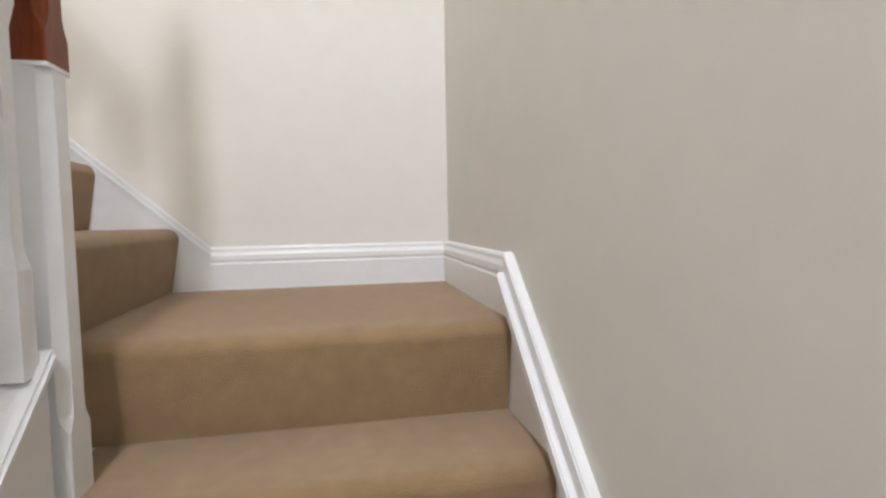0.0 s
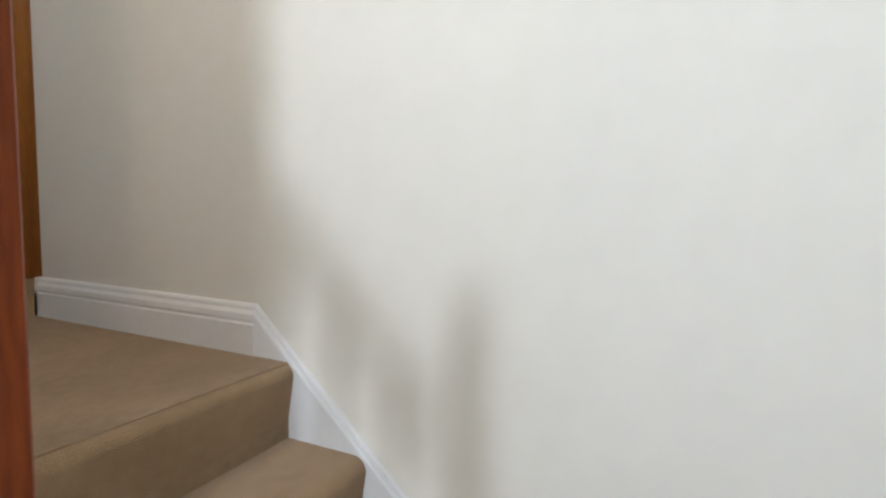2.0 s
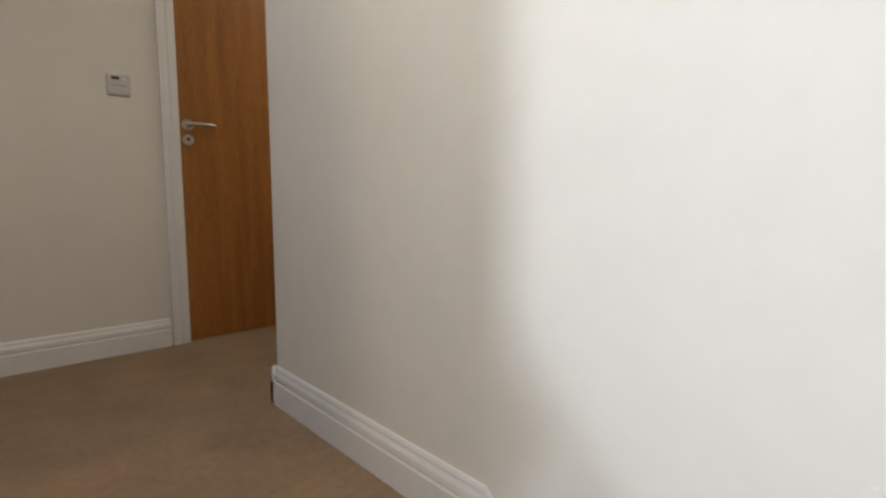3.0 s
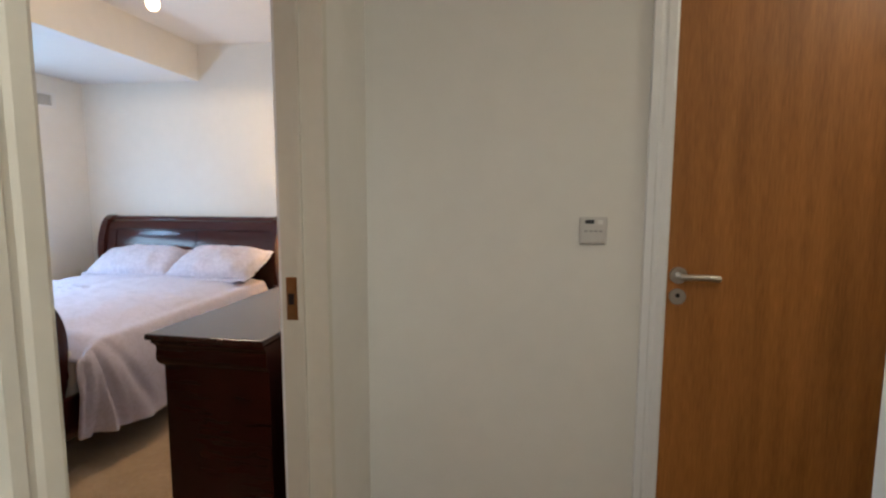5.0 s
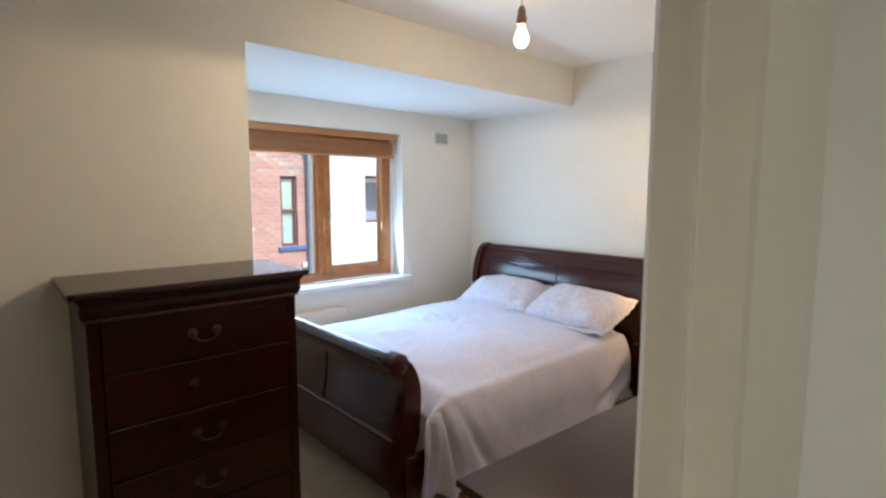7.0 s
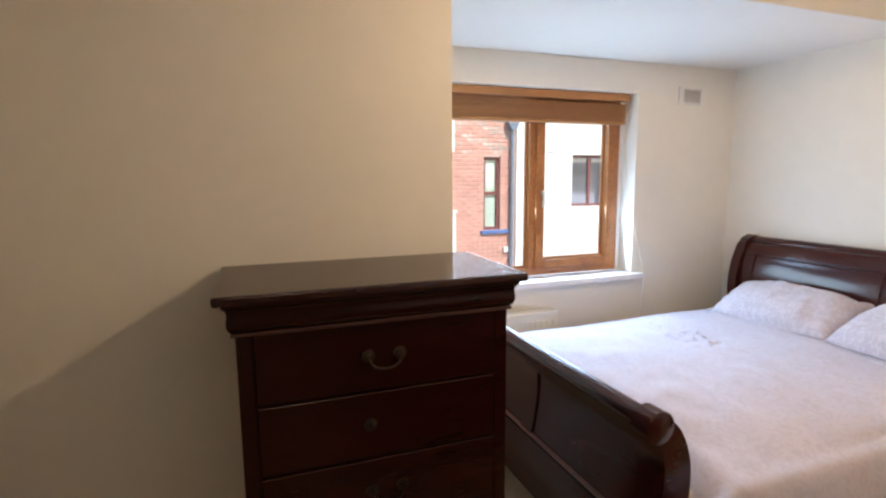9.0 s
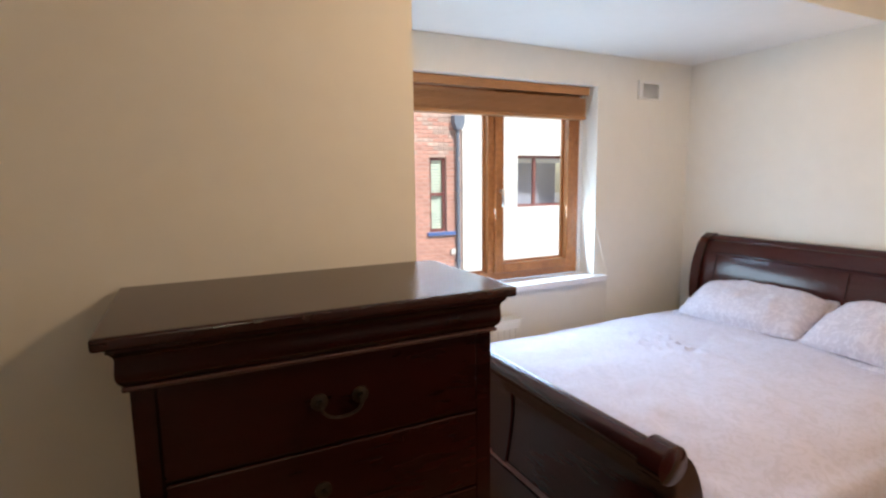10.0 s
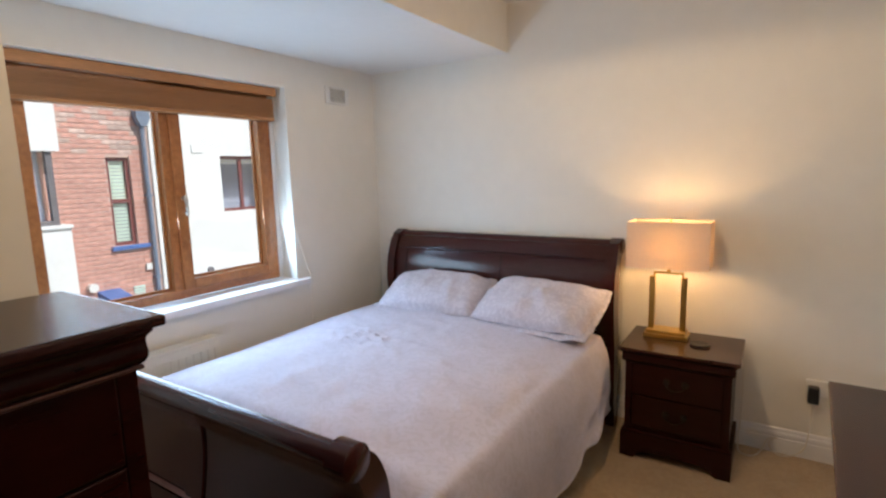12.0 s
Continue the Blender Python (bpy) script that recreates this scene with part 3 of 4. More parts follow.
structure("trim_window_side", boxes((FX0, FX1 + 0.002, 2.458, WY1, FZ0, FZ1)), GLOSS, "white painted filler beside the window frame", "trim")
bm = bmesh.new()
tube(bm, [(FX1 + 0.014, 1.862, 1.36), (FX1 + 0.034, 1.862, 1.36)], 0.010, 12)
tube(bm, smooth_line([(FX1 + 0.036, 1.862, 1.372), (FX1 + 0.044, 1.862, 1.33), (FX1 + 0.040, 1.864, 1.27)], 4), [0.010] * 4 + [0.008] * 4 + [0.007], 10)
part("handle", bm, STEEL, win, "silver window handle", smooth=True)
structure("window_sill", boxes((FX1, WW, WY0, WY1, WZ0 - 0.034, WZ0), (WW, -3.462, WY0 - 0.16, WY1 + 0.068, WZ0 - 0.034, WZ0), bevel=0.0), GLOSS, "white gloss window board", "window sill")

blind = thing("wooden_blind", (-3.60, 1.8, 1.97), "wooden venetian blind drawn up to the window head", "blind")
part("valance", box(bmesh.new(), -3.575, -3.562, WY0 + 0.006, WY1 - 0.030, 1.930, 1.978, 0.003), SLAT, blind, "plain wooden valance")
part("headrail", box(bmesh.new(), -3.63, -3.585, WY0 + 0.01, WY1 - 0.034, 1.935, 1.975, 0.003), SLAT, blind)
for i in range(17):
    z = 1.808 + i * 0.0064
    part("slat", box(bmesh.new(), -3.632 + random.uniform(-.003, .003), -3.58 + random.uniform(-.004, .004), WY0 + 0.012, WY1 - 0.040, z, z + 0.0038), SLAT, blind)
part("bottom_rail", box(bmesh.new(), -3.634, -3.577, WY0 + 0.012, WY1 - 0.040, 1.788, 1.806, 0.003), SLAT, blind)
bm = bmesh.new()
tube(bm, smooth_line([(-3.572, 2.440, 1.93), (-3.565, 2.442, 1.6), (-3.52, 2.460, 1.25), (-3.462, 2.515, 0.92), (-3.452, 2.535, 0.83), (-3.455, 2.532, 0.6), (-3.46, 2.535, 0.35)], 6), 0.0018, 6)
part("pull_cord", bm, CORD, blind, "thin hanging pull cord")

vent = thing("wall_vent", (WW, 2.915, 1.98), "square white louvred wall vent", "vent")
part("frame", boxes((WW, WW + 0.014, 2.81, 3.02, 1.922, 1.938), (WW, WW + 0.014, 2.81, 3.02, 2.022, 2.038), (WW, WW + 0.014, 2.81, 2.845, 1.938, 2.022), (WW, WW + 0.014, 2.985, 3.02, 1.938, 2.022), bevel=0.002), PLASTIC, vent)
# grey backing paints in the shade between the louvres
part("backing", boxes((WW, WW + 0.003, 2.845, 2.985, 1.938, 2.022)), mat("vent_recess_shade", (0.42, 0.41, 0.38), 0.8), vent)
for i in range(7):
    z = 1.942 + i * 0.0115
    part("louvre", prism(bmesh.new(), [(WW + 0.003, z + 0.006), (WW + 0.012, z), (WW + 0.012, z + 0.003), (WW + 0.003, z + 0.009)], "y", 2.845, 2.985), PLASTIC, vent)

rad = thing("radiator", (WW, 1.4, 0.12), "cream enamel panel radiator under the window", "radiator")
bm = bmesh.new()
box(bm, WW + 0.03, WW + 0.105, 0.98, 1.86, 0.14, 0.64, 0.008)
part("panel", bm, ENAMEL, rad)
for i in range(22):
    y = 1.01 + i * 0.0385
    part("flute", box(bmesh.new(), WW + 0.105, WW + 0.110, y, y + 0.024, 0.17, 0.60, 0.002), ENAMEL, rad)
part("grille", box(bmesh.new(), WW + 0.028, WW + 0.110, 0.975, 1.865, 0.64, 0.652, 0.003), ENAMEL, rad)
for y in (1.05, 1.75):
    part("bracket", boxes((WW, WW + 0.03, y, y + 0.04, 0.2, 0.6)), ENAMEL, rad)
bm = bmesh.new()
tube(bm, [(WW + 0.065, 1.84, 0.15), (WW + 0.065, 1.84, 0.0)], 0.008, 8)
part("pipe", bm, ENAMEL, rad)

# ---- furniture ----
def rosette_pull(root, x, y, z, axis, out, w=0.041, one_rosette=False):
    """A bail pull: two round back plates and a hanging bail. axis: the face's normal."""
    def P(u, v, h):
        return (x + out * v, y + u, h) if axis == "x" else (x + u, y + out * v, h)
    for s in (-1,) if one_rosette else (-1, 1):
        bm = bmesh.new()
        tube(bm, [P(s * w, 0, z), P(s * w, 0.004, z), P(s * w, 0.006, z)], [0.017, 0.017, 0.011], 14)
        tube(bm, [P(s * w, 0.006, z), P(s * w, 0.016, z)], [0.006, 0.007], 10)
        part("rosette", bm, BRASS_OLD, root, "aged brass back plate", smooth=True)
    if one_rosette:
        return
    bm = bmesh.new()
    tube(bm, smooth_line([P(-w, 0.014, z), P(-w + 0.004, 0.018, z - 0.016), P(-w + 0.02, 0.020, z - 0.027), P(0, 0.020, z - 0.030), P(w - 0.02, 0.020, z - 0.027), P(w - 0.004, 0.018, z - 0.016), P(w, 0.014, z)], 4), 0.0033, 8)
    part("bail_pull", bm, BRASS_OLD, root, "aged brass bail pull", smooth=True)


def ogee(front, back, a, b, z0, z1, axis, sign):
    """A cornice with an ogee front between two heights. front, back: coordinates along the normal; a, b: its ends."""
    bm = bmesh.new()
    d = sign
    h = z1 - z0
    prof = [(0.002, 0.0), (0.002, 0.02), (0.008, 0.08), (0.012, 0.16), (0.0145, 0.26), (0.0150, 0.38), (0.0140, 0.52), (0.0130, 0.68), (0.0145, 0.78), (0.020, 0.87), (0.023, 0.90), (0.023, 1.0)]
    rings = []
    for o, t in prof:
        z = z0 + t * h
        if axis == "x":
            pts = [(back, a - o, z), (front + d * o, a - o, z), (front + d * o, b + o, z), (back, b + o, z)]
        else:
            pts = [(a - o, back, z), (a - o, front + d * o, z), (b + o, front + d * o, z), (b + o, back, z)]
        rings.append([bm.verts.new(p) for p in pts])
    for r, s in zip(rings, rings[1:]):
        for k in range(4):
            bm.faces.new((r[k], r[(k + 1) % 4], s[(k + 1) % 4], s[k]))
    bm.faces.new(rings[0][::-1])
    bm.faces.new(rings[-1])
    return bm


# tall chest of drawers
CF, CB, C0, C1 = -2.046, -2.442, 0.100, 0.800
chest = thing("chest_of_drawers", ((CF + CB) / 2, (C0 + C1) / 2, 0), "tall dark mahogany chest of five drawers", "chest of drawers")
part("carcass", boxes((CB, CF - 0.012, C0 + 0.0355, C1 - 0.0355, 0.16, 1.107)), DARK, chest)
for y0 in (C0, C1 - 0.035):
    part("side_panel", boxes((CB, CF, y0, y0 + 0.035, 0.16, 1.107)), DARK, chest)
part("cornice", ogee(CF + 0.004, CB, C0 - 0.002, C1 + 0.002, 1.107, 1.180, "x", 1), DARK, chest, "moulded ogee cornice", smooth=True)
# bead is coloured lighter than the carcass to paint in its highlight
part("cornice_bead", box(bmesh.new(), CF - 0.002, CF + 0.014, C0 - 0.010, C1 + 0.010, 1.100, 1.109, 0.003), BEAD_DARK, chest, "bead under the cornice with a highlight painted in")
part("top", box(bmesh.new(), CB - 0.005, -2.006, 0.056, 0.846, 1.180, 1.203, 0.006, 3), POLISHED, chest, "polished mahogany top")
for i in range(5):
    z1 = 1.100 - i * 0.183
    d = part("drawer", box(bmesh.new(), CF - 0.010, CF + 0.004, C0 + 0.038, C1 - 0.038, z1 - 0.178, z1, 0.004), DARK, chest)
    # the second drawer gets only the left rosette of a pull
    rosette_pull(d, CF + 0.004, (C0 + C1) / 2, z1 - 0.086, "x", 1, one_rosette=i == 1)
bm = bmesh.new()
prism(bm, [(C0 - 0.012, 0.0), (C0 - 0.012, 0.17), (C1 + 0.012, 0.17), (C1 + 0.012, 0.0), (C1 - 0.08, 0.0), (C1 - 0.11, 0.05), (C1 - 0.2, 0.07), (C0 + 0.2, 0.07), (C0 + 0.11, 0.05), (C0 + 0.08, 0.0)], "x", CF - 0.01, CF + 0.014)
part("plinth", bm, DARK, chest, "bracket-foot plinth")
for y0 in (C0 - 0.012, C1 - 0.012):
    part("plinth_side", box(bmesh.new(), CB, CF - 0.011, y0, y0 + 0.024, 0.0, 0.17), DARK, chest)

# low dresser against the hall wall
DF, DB, E0, E1 = -0.935, -0.592, 0.700, 2.050
dresser = thing("dresser", ((DF + DB) / 2, (E0 + E1) / 2, 0), "low wide dark mahogany dresser with a polished top", "dresser")
part("carcass", boxes((DF + 0.012, DB, E0 + 0.0355, E1 - 0.0355, 0.14, 0.75)), DARK, dresser)
for y0 in (E0, E1 - 0.035):
    part("side_panel", boxes((DF, DB, y0, y0 + 0.035, 0.14, 0.75)), DARK, dresser)
part("cornice", ogee(DF - 0.002, DB, E0, E1, 0.75, 0.832, "x", -1), DARK, dresser, smooth=True)
part("top", box(bmesh.new(), -0.976, DB, 0.668, 2.082, 0.832, 0.851, 0.006, 3), POLISHED, dresser, "polished mahogany top")
for i in range(3):
    for a, b in ((E0 + 0.038, (E0 + E1) / 2 - 0.006), ((E0 + E1) / 2 + 0.006, E1 - 0.038)):
        z1 = 0.742 - i * 0.20
        d = part("drawer", box(bmesh.new(), DF - 0.004, DF + 0.010, a, b, z1 - 0.194, z1, 0.004), DARK, dresser)
        rosette_pull(d, DF - 0.004, (a + b) / 2, z1 - 0.09, "x", -1)
part("plinth", boxes((DF - 0.014, DF + 0.01, E0 - 0.012, E1 + 0.012, 0.0, 0.15)), DARK, dresser)
for y0 in (E0 - 0.012, E1 - 0.012):
    part("plinth_side", boxes((DF + 0.011, DB, y0, y0 + 0.024, 0, 0.15)), DARK, dresser)

dresser.rotation_euler = (0, 0, radians(-2.9))
dresser.location.x += 0.060
dresser.location.y -= 0.030

# bedside table
N0, N1, NF, NB = -1.616, -1.146, 2.890, 3.25
stand = thing("bedside_table", ((N0 + N1) / 2, (NF + NB) / 2, 0), "dark mahogany two-drawer bedside table", "bedside table")
part("carcass", boxes((N0 + 0.0305, N1 - 0.0305, NF + 0.012, NB, 0.13, 0.50)), DARK, stand)
for x0 in (N0, N1 - 0.03):
    part("side_panel", boxes((x0, x0 + 0.03, NF, NB, 0.13, 0.50)), DARK, stand)
part("cornice", ogee(NF - 0.002, NB, N0, N1, 0.50, 0.562, "y", -1), DARK, stand, smooth=True)
part("top", box(bmesh.new(), -1.646, -1.114, 2.852, 3.262, 0.562, 0.580, 0.006, 3), POLISHED, stand, "polished mahogany top")
for i in range(2):
    z1 = 0.495 - i * 0.165
    d = part("drawer", box(bmesh.new(), N0 + 0.033, N1 - 0.033, NF - 0.004, NF + 0.010, z1 - 0.16, z1, 0.004), DARK, stand)
    rosette_pull(d, (N0 + N1) / 2, NF - 0.004, z1 - 0.07, "y", -1)
bm = bmesh.new()
prism(bm, [(N0 - 0.015, 0.0), (N0 - 0.015, 0.135), (N1 + 0.015, 0.135), (N1 + 0.015, 0.0), (N1 - 0.05, 0.0), (N1 - 0.075, 0.03), (N1 - 0.13, 0.045), (N0 + 0.13, 0.045), (N0 + 0.075, 0.03), (N0 + 0.05, 0.0)], "y", NF - 0.016, NF + 0.01)
part("plinth", bm, DARK, stand)
part("plinth_bead", box(bmesh.new(), N0 - 0.010, N1 + 0.010, NF - 0.011, NF + 0.012, 0.135, 0.147, 0.004), DARK, stand)
for x0 in (N0 - 0.015, N1 - 0.009):
    part("plinth_side", box(bmesh.new(), x0, x0 + 0.024, NF + 0.011, NB, 0.0, 0.135), DARK, stand)

# bedside lamp
LX, LY = -1.468, 3.135
tl = thing("table_lamp", (LX, LY, 0.580), "lit brass table lamp with a rectangular cream shade", "table lamp")
part("base", box(bmesh.new(), LX - 0.105, LX + 0.105, LY - 0.06, LY + 0.06, 0.580, 0.600, 0.002), BRASS, tl, "brass slab base")
part("base_step", box(bmesh.new(), LX - 0.095, LX + 0.095, LY - 0.052, LY + 0.052, 0.600, 0.618, 0.002), BRASS, tl)
for s in (-1, 1):
    part("post", box(bmesh.new(), LX + s * 0.076 - 0.014, LX + s * 0.076 + 0.014, LY - 0.014, LY + 0.014, 0.618, 0.895, 0.002), BRASS, tl, "square brass post")
part("bridge", boxes((LX - 0.072, LX - 0.064, LY - 0.006, LY + 0.006, 0.895, 0.912), (LX + 0.064, LX + 0.072, LY - 0.006, LY + 0.006, 0.895, 0.912), (LX - 0.072, LX + 0.072, LY - 0.006, LY + 0.006, 0.912, 0.920)), BRASS, tl, "thin brass bridge")
bm = bmesh.new()
tube(bm, [(LX, LY, 0.920), (LX, LY, 0.985)], 0.009, 10)
tube(bm, [(LX, LY, 0.985), (LX, LY, 1.02)], 0.016, 12)
part("lampholder", bm, BRASS, tl)
bm = lathe(bmesh.new(), [(0.012, 0), (0.014, 0.02), (0.028, 0.05), (0.030, 0.07), (0.022, 0.095), (0.004, 0.105)], (LX, LY, 1.02), 16)
bulbm = glow("warm_bulb", (1.0, 0.62, 0.28), 9.0)
b_ = part("bulb", bm, bulbm, tl, "glowing bulb", smooth=True)
b_.visible_shadow = False
SHADE = mat("linen_shade", (0.72, 0.62, 0.52), 0.9, 0.05, 8, 0.5, 500, stretch=(1, 1, 1))
_b = SHADE.node_tree.nodes["Principled BSDF"]
_tr = SHADE.node_tree.nodes.new("ShaderNodeBsdfTranslucent")
_tr.inputs[0].default_value = (0.84, 0.68, 0.44, 1)
_mx = SHADE.node_tree.nodes.new("ShaderNodeMixShader")
_mx.inputs[0].default_value = 0.28
_o = SHADE.node_tree.nodes["Material Output"]
SHADE.node_tree.links.new(_b.outputs[0], _mx.inputs[1])
SHADE.node_tree.links.new(_tr.outputs[0], _mx.inputs[2])
SHADE.node_tree.links.new(_mx.outputs[0], _o.inputs[0])
bm = bmesh.new()
SW, SD, Z0, Z1 = 0.192, 0.098, 0.952, 1.185
t = 0.002
loops = []
for inset, z in ((0, Z0), (0, Z1), (t, Z1), (t, Z0)):
    loops.append([bm.verts.new((LX + sx * (SW - inset), LY + sy * (SD - inset), z)) for sx, sy in ((-1, -1), (1, -1), (1, 1), (-1, 1))])
for la, lb in zip(loops, loops[1:] + loops[:1]):
    for k in range(4):
        bm.faces.new((la[k], la[(k + 1) % 4], lb[(k + 1) % 4], lb[k]))
part("shade", bm, SHADE, tl, "rectangular cream linen shade")
bm = bmesh.new()
tube(bm, [(LX - SW, LY, Z1 - 0.01), (LX + SW, LY, Z1 - 0.01)], 0.002, 6)
tube(bm, [(LX, LY, Z1 - 0.01), (LX, LY, Z1 + 0.012)], 0.006, 8)
part("finial", bm, BRASS, tl)

coaster = thing("coaster", (-1.30, 3.05, 0.580), "small round black coaster on the bedside table", "coaster")
bm = lathe(bmesh.new(), [(0.043, 0), (0.046, 0.002), (0.046, 0.008), (0.044, 0.010), (0.040, 0.008), (0.002, 0.008)], (-1.30, 3.05, 0.580), 24)
part("disc", bm, DARK_PLASTIC, coaster, smooth=True)

sock = thing("wall_socket", (-0.80, NW_B, 0.37), "white double wall socket with a plug in it", "socket")
part("plate", box(bmesh.new(), -0.850, -0.704, NW_B - 0.010, NW_B, 0.325, 0.411, 0.003), PLASTIC, sock)
for x in (-0.817, -0.737):
    part("switch", box(bmesh.new(), x - 0.006, x + 0.006, NW_B - 0.013, NW_B - 0.010, 0.385, 0.402), PLASTIC, sock)
plug = thing("plug_adapter", (-0.842, NW_B - 0.012, 0.35), "black plug adapter in the wall socket", "plug")
part("body", box(bmesh.new(), -0.842, -0.796, NW_B - 0.060, NW_B - 0.010, 0.305, 0.385, 0.006), DARK_PLASTIC, plug)
cable = thing("power_cable", (-1.0, 3.22, 0.0), "thin pale cable running from plug to lamp", "cable")
bm = bmesh.new()
tube(bm, smooth_line([(-0.819, 3.262, 0.305), (-0.822, 3.262, 0.20), (-0.835, 3.255, 0.075), (-0.875, 3.24, 0.03), (-0.93, 3.235, 0.012), (-0.97, 3.25, 0.02), (-0.985, 3.262, 0.06), (-0.95, 3.27, 0.085), (-0.99, 3.268, 0.07), (-1.02, 3.23, 0.012), (-1.06, 3.17, 0.006), (-1.11, 3.19, 0.006), (-1.120, 3.262, 0.03), (-1.113, 3.272, 0.25), (-1.118, 3.275, 0.50)], 6), 0.0027, 8)
part("lead", bm, CORD, cable, smooth=True)

# pendant
pend = thing("pendant_lamp", (-1.60, 1.65, ZC), "bare glowing bulb hanging from a ceiling rose", "pendant lamp")
part("rose", lathe(bmesh.new(), [(0.048, 0), (0.048, -0.008), (0.036, -0.024), (0.010, -0.030)], (-1.60, 1.65, ZC), 24), PLASTIC, pend, smooth=True)
bm = bmesh.new()
tube(bm, [(-1.60, 1.65, ZC - 0.02), (-1.60, 1.65, 2.285)], 0.0035, 8)
part("flex", bm, CORD, pend)
part("holder", lathe(bmesh.new(), [(0.008, 0.075), (0.016, 0.06), (0.018, 0.03), (0.022, 0.028), (0.022, 0.0), (0.016, -0.002)], (-1.60, 1.65, 2.222), 16), mat("lampholder_brown", (0.22, 0.13, 0.08), 0.5), pend, smooth=True)
bm = lathe(bmesh.new(), [(0.013, 0.0), (0.015, -0.015), (0.028, -0.045), (0.031, -0.062), (0.028, -0.080), (0.016, -0.094), (0.002, -0.098)], (-1.60, 1.65, 2.222), 20)
b_ = part("bulb", bm, bulbm, pend, "glowing warm bulb", smooth=True)
b_.visible_shadow = False

# unseen copies of the pendant, added over the two fill lamps
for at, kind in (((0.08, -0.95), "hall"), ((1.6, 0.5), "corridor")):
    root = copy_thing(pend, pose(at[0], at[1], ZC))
    tagged(root, "unseen bulb added for the fill lamp in the " + kind, "pendant lamp")

# ---- bed ----
BX0, BX1 = -3.275, -1.724
bed = thing("sleigh_bed", ((BX0 + BX1) / 2, 2.2, 0), "dark mahogany double sleigh bed with scrolled ends", "bed")
foot = [(1.185, 0.16), (1.203, 0.30), (1.226, 0.43), (1.243, 0.55), (1.243, 0.65), (1.214, 0.735), (1.172, 0.772)]
head = [(3.150, 0.16), (3.150, 0.45), (3.128, 0.62), (3.118, 0.76), (3.135, 0.90), (3.180, 1.00), (3.225, 1.030)]


def sleigh(prefix, line, rails, roll, knuckle, leg, sign, x0, x1, stiles):
    """One scrolled end: recessed panel between rails and stiles, rolled top rail, curved posts with round scrolls.
    rails: upper height of the base board, bead height, lower height of the top board."""
    c = [tuple(p) for p in smooth_line(line, 8)]
    z_base, z_bead, z_top = rails
    a, b = x0 + 0.05, x1 - 0.05
    part(prefix + "_panel", prism(bmesh.new(), band(c, 0.011), "x", a, b), DARKX, bed, "dark recessed panel", smooth=True)
    part(prefix + "_top_board", prism(bmesh.new(), band([p for p in c if p[1] > z_top], 0.021), "x", a, b), DARKX, bed, smooth=True)
    part(prefix + "_base_board", prism(bmesh.new(), band([p for p in c if p[1] < z_base], 0.022), "x", a, b), DARKX, bed, smooth=True)
    mid = [p for p in c if z_base - 0.03 < p[1] < z_top + 0.03]
    for s0, s1 in [(a, a + 0.09)] + stiles + [(b - 0.09, b)]:
        bm = prism(bmesh.new(), band(mid, 0.0195), "x", s0, s1)
        part(prefix + "_stile", bm, DARKX, bed, smooth=True)
    n = len(c)
    for p0 in (x0, x1 - 0.058):
        half = [0.036 + 0.014 * math.sin(math.pi * min(1, i / n * 1.15)) + 0.010 * math.exp(-((p[1] - rails[1] - 0.05) / 0.035) ** 2) for i, p in enumerate(c)]
        bm = prism(bmesh.new(), band(c, half), "x", p0, p0 + 0.058)
        bmesh.ops.bevel(bm, geom=[e for e in bm.edges if abs(e.verts[0].co.x - e.verts[1].co.x) < 1e-5], offset=0.005, segments=2, affect="EDGES")
        post = part(prefix + "_post", bm, DARKX, bed, "curved post with a scrolled end", smooth=True)
        bm = bmesh.new()
        cy, cz = line[-1]
        tube(bm, [(p0 - 0.006, cy, cz), (p0 - 0.002, cy, cz), (p0 + 0.060, cy, cz), (p0 + 0.064, cy, cz)], [knuckle - 0.005, knuckle, knuckle, knuckle - 0.005], 28)
        part("scroll", bm, DARKX, post, "round scroll boss", smooth=True)
        bm = prism(bmesh.new(), band([tuple(p) for p in smooth_line([(leg + 0.012, 0.0), (leg + 0.004, 0.07), (line[0][0], 0.17), (line[1][0], 0.30)], 5)], [0.034] * 5 + [0.032] * 5 + [0.040] * 6), "x", p0 + 0.002, p0 + 0.056)
        part("leg", bm, DARKX, post, smooth=True)
    bm = bmesh.new()
    tube(bm, [(x0 + 0.058, line[-1][0], line[-1][1]), (x1 - 0.058, line[-1][0], line[-1][1])], roll, 24)
    part(prefix + "_top_rail", bm, DARKX, bed, "rolled top rail", smooth=True)
    yb = min(c, key=lambda p: abs(p[1] - z_bead))[0]
    # only the footboard's bead has the highlight painted into its colour
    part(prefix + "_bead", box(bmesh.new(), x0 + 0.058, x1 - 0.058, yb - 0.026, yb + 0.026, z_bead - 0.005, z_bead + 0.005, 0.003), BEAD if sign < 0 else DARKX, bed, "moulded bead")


sleigh("footboard", foot, (0.375, 0.385, 0.655), 0.033, 0.049, 1.205, -1, -3.225, -1.846, [(-2.675, -2.585)])
sleigh("headboard", head, (0.45, 0.955, 0.945), 0.036, 0.043, 3.165, 1, BX0, BX1, [(-2.436, -2.422)])
for x0 in (BX0 + 0.06, BX1 - 0.105):
    part("side_rail", box(bmesh.new(), x0, x0 + 0.025, 1.18, 3.13, 0.17, 0.36, 0.004), DARKX, bed)
MATTRESS = mat("mattress_ticking", (0.62, 0.58, 0.54), 0.9, 0.05, 10, 0.2, 300)
mattress = thing("mattress", ((BX0 + BX1) / 2, 2.2, 0.36), "white mattress lying in the bed frame", "mattress")
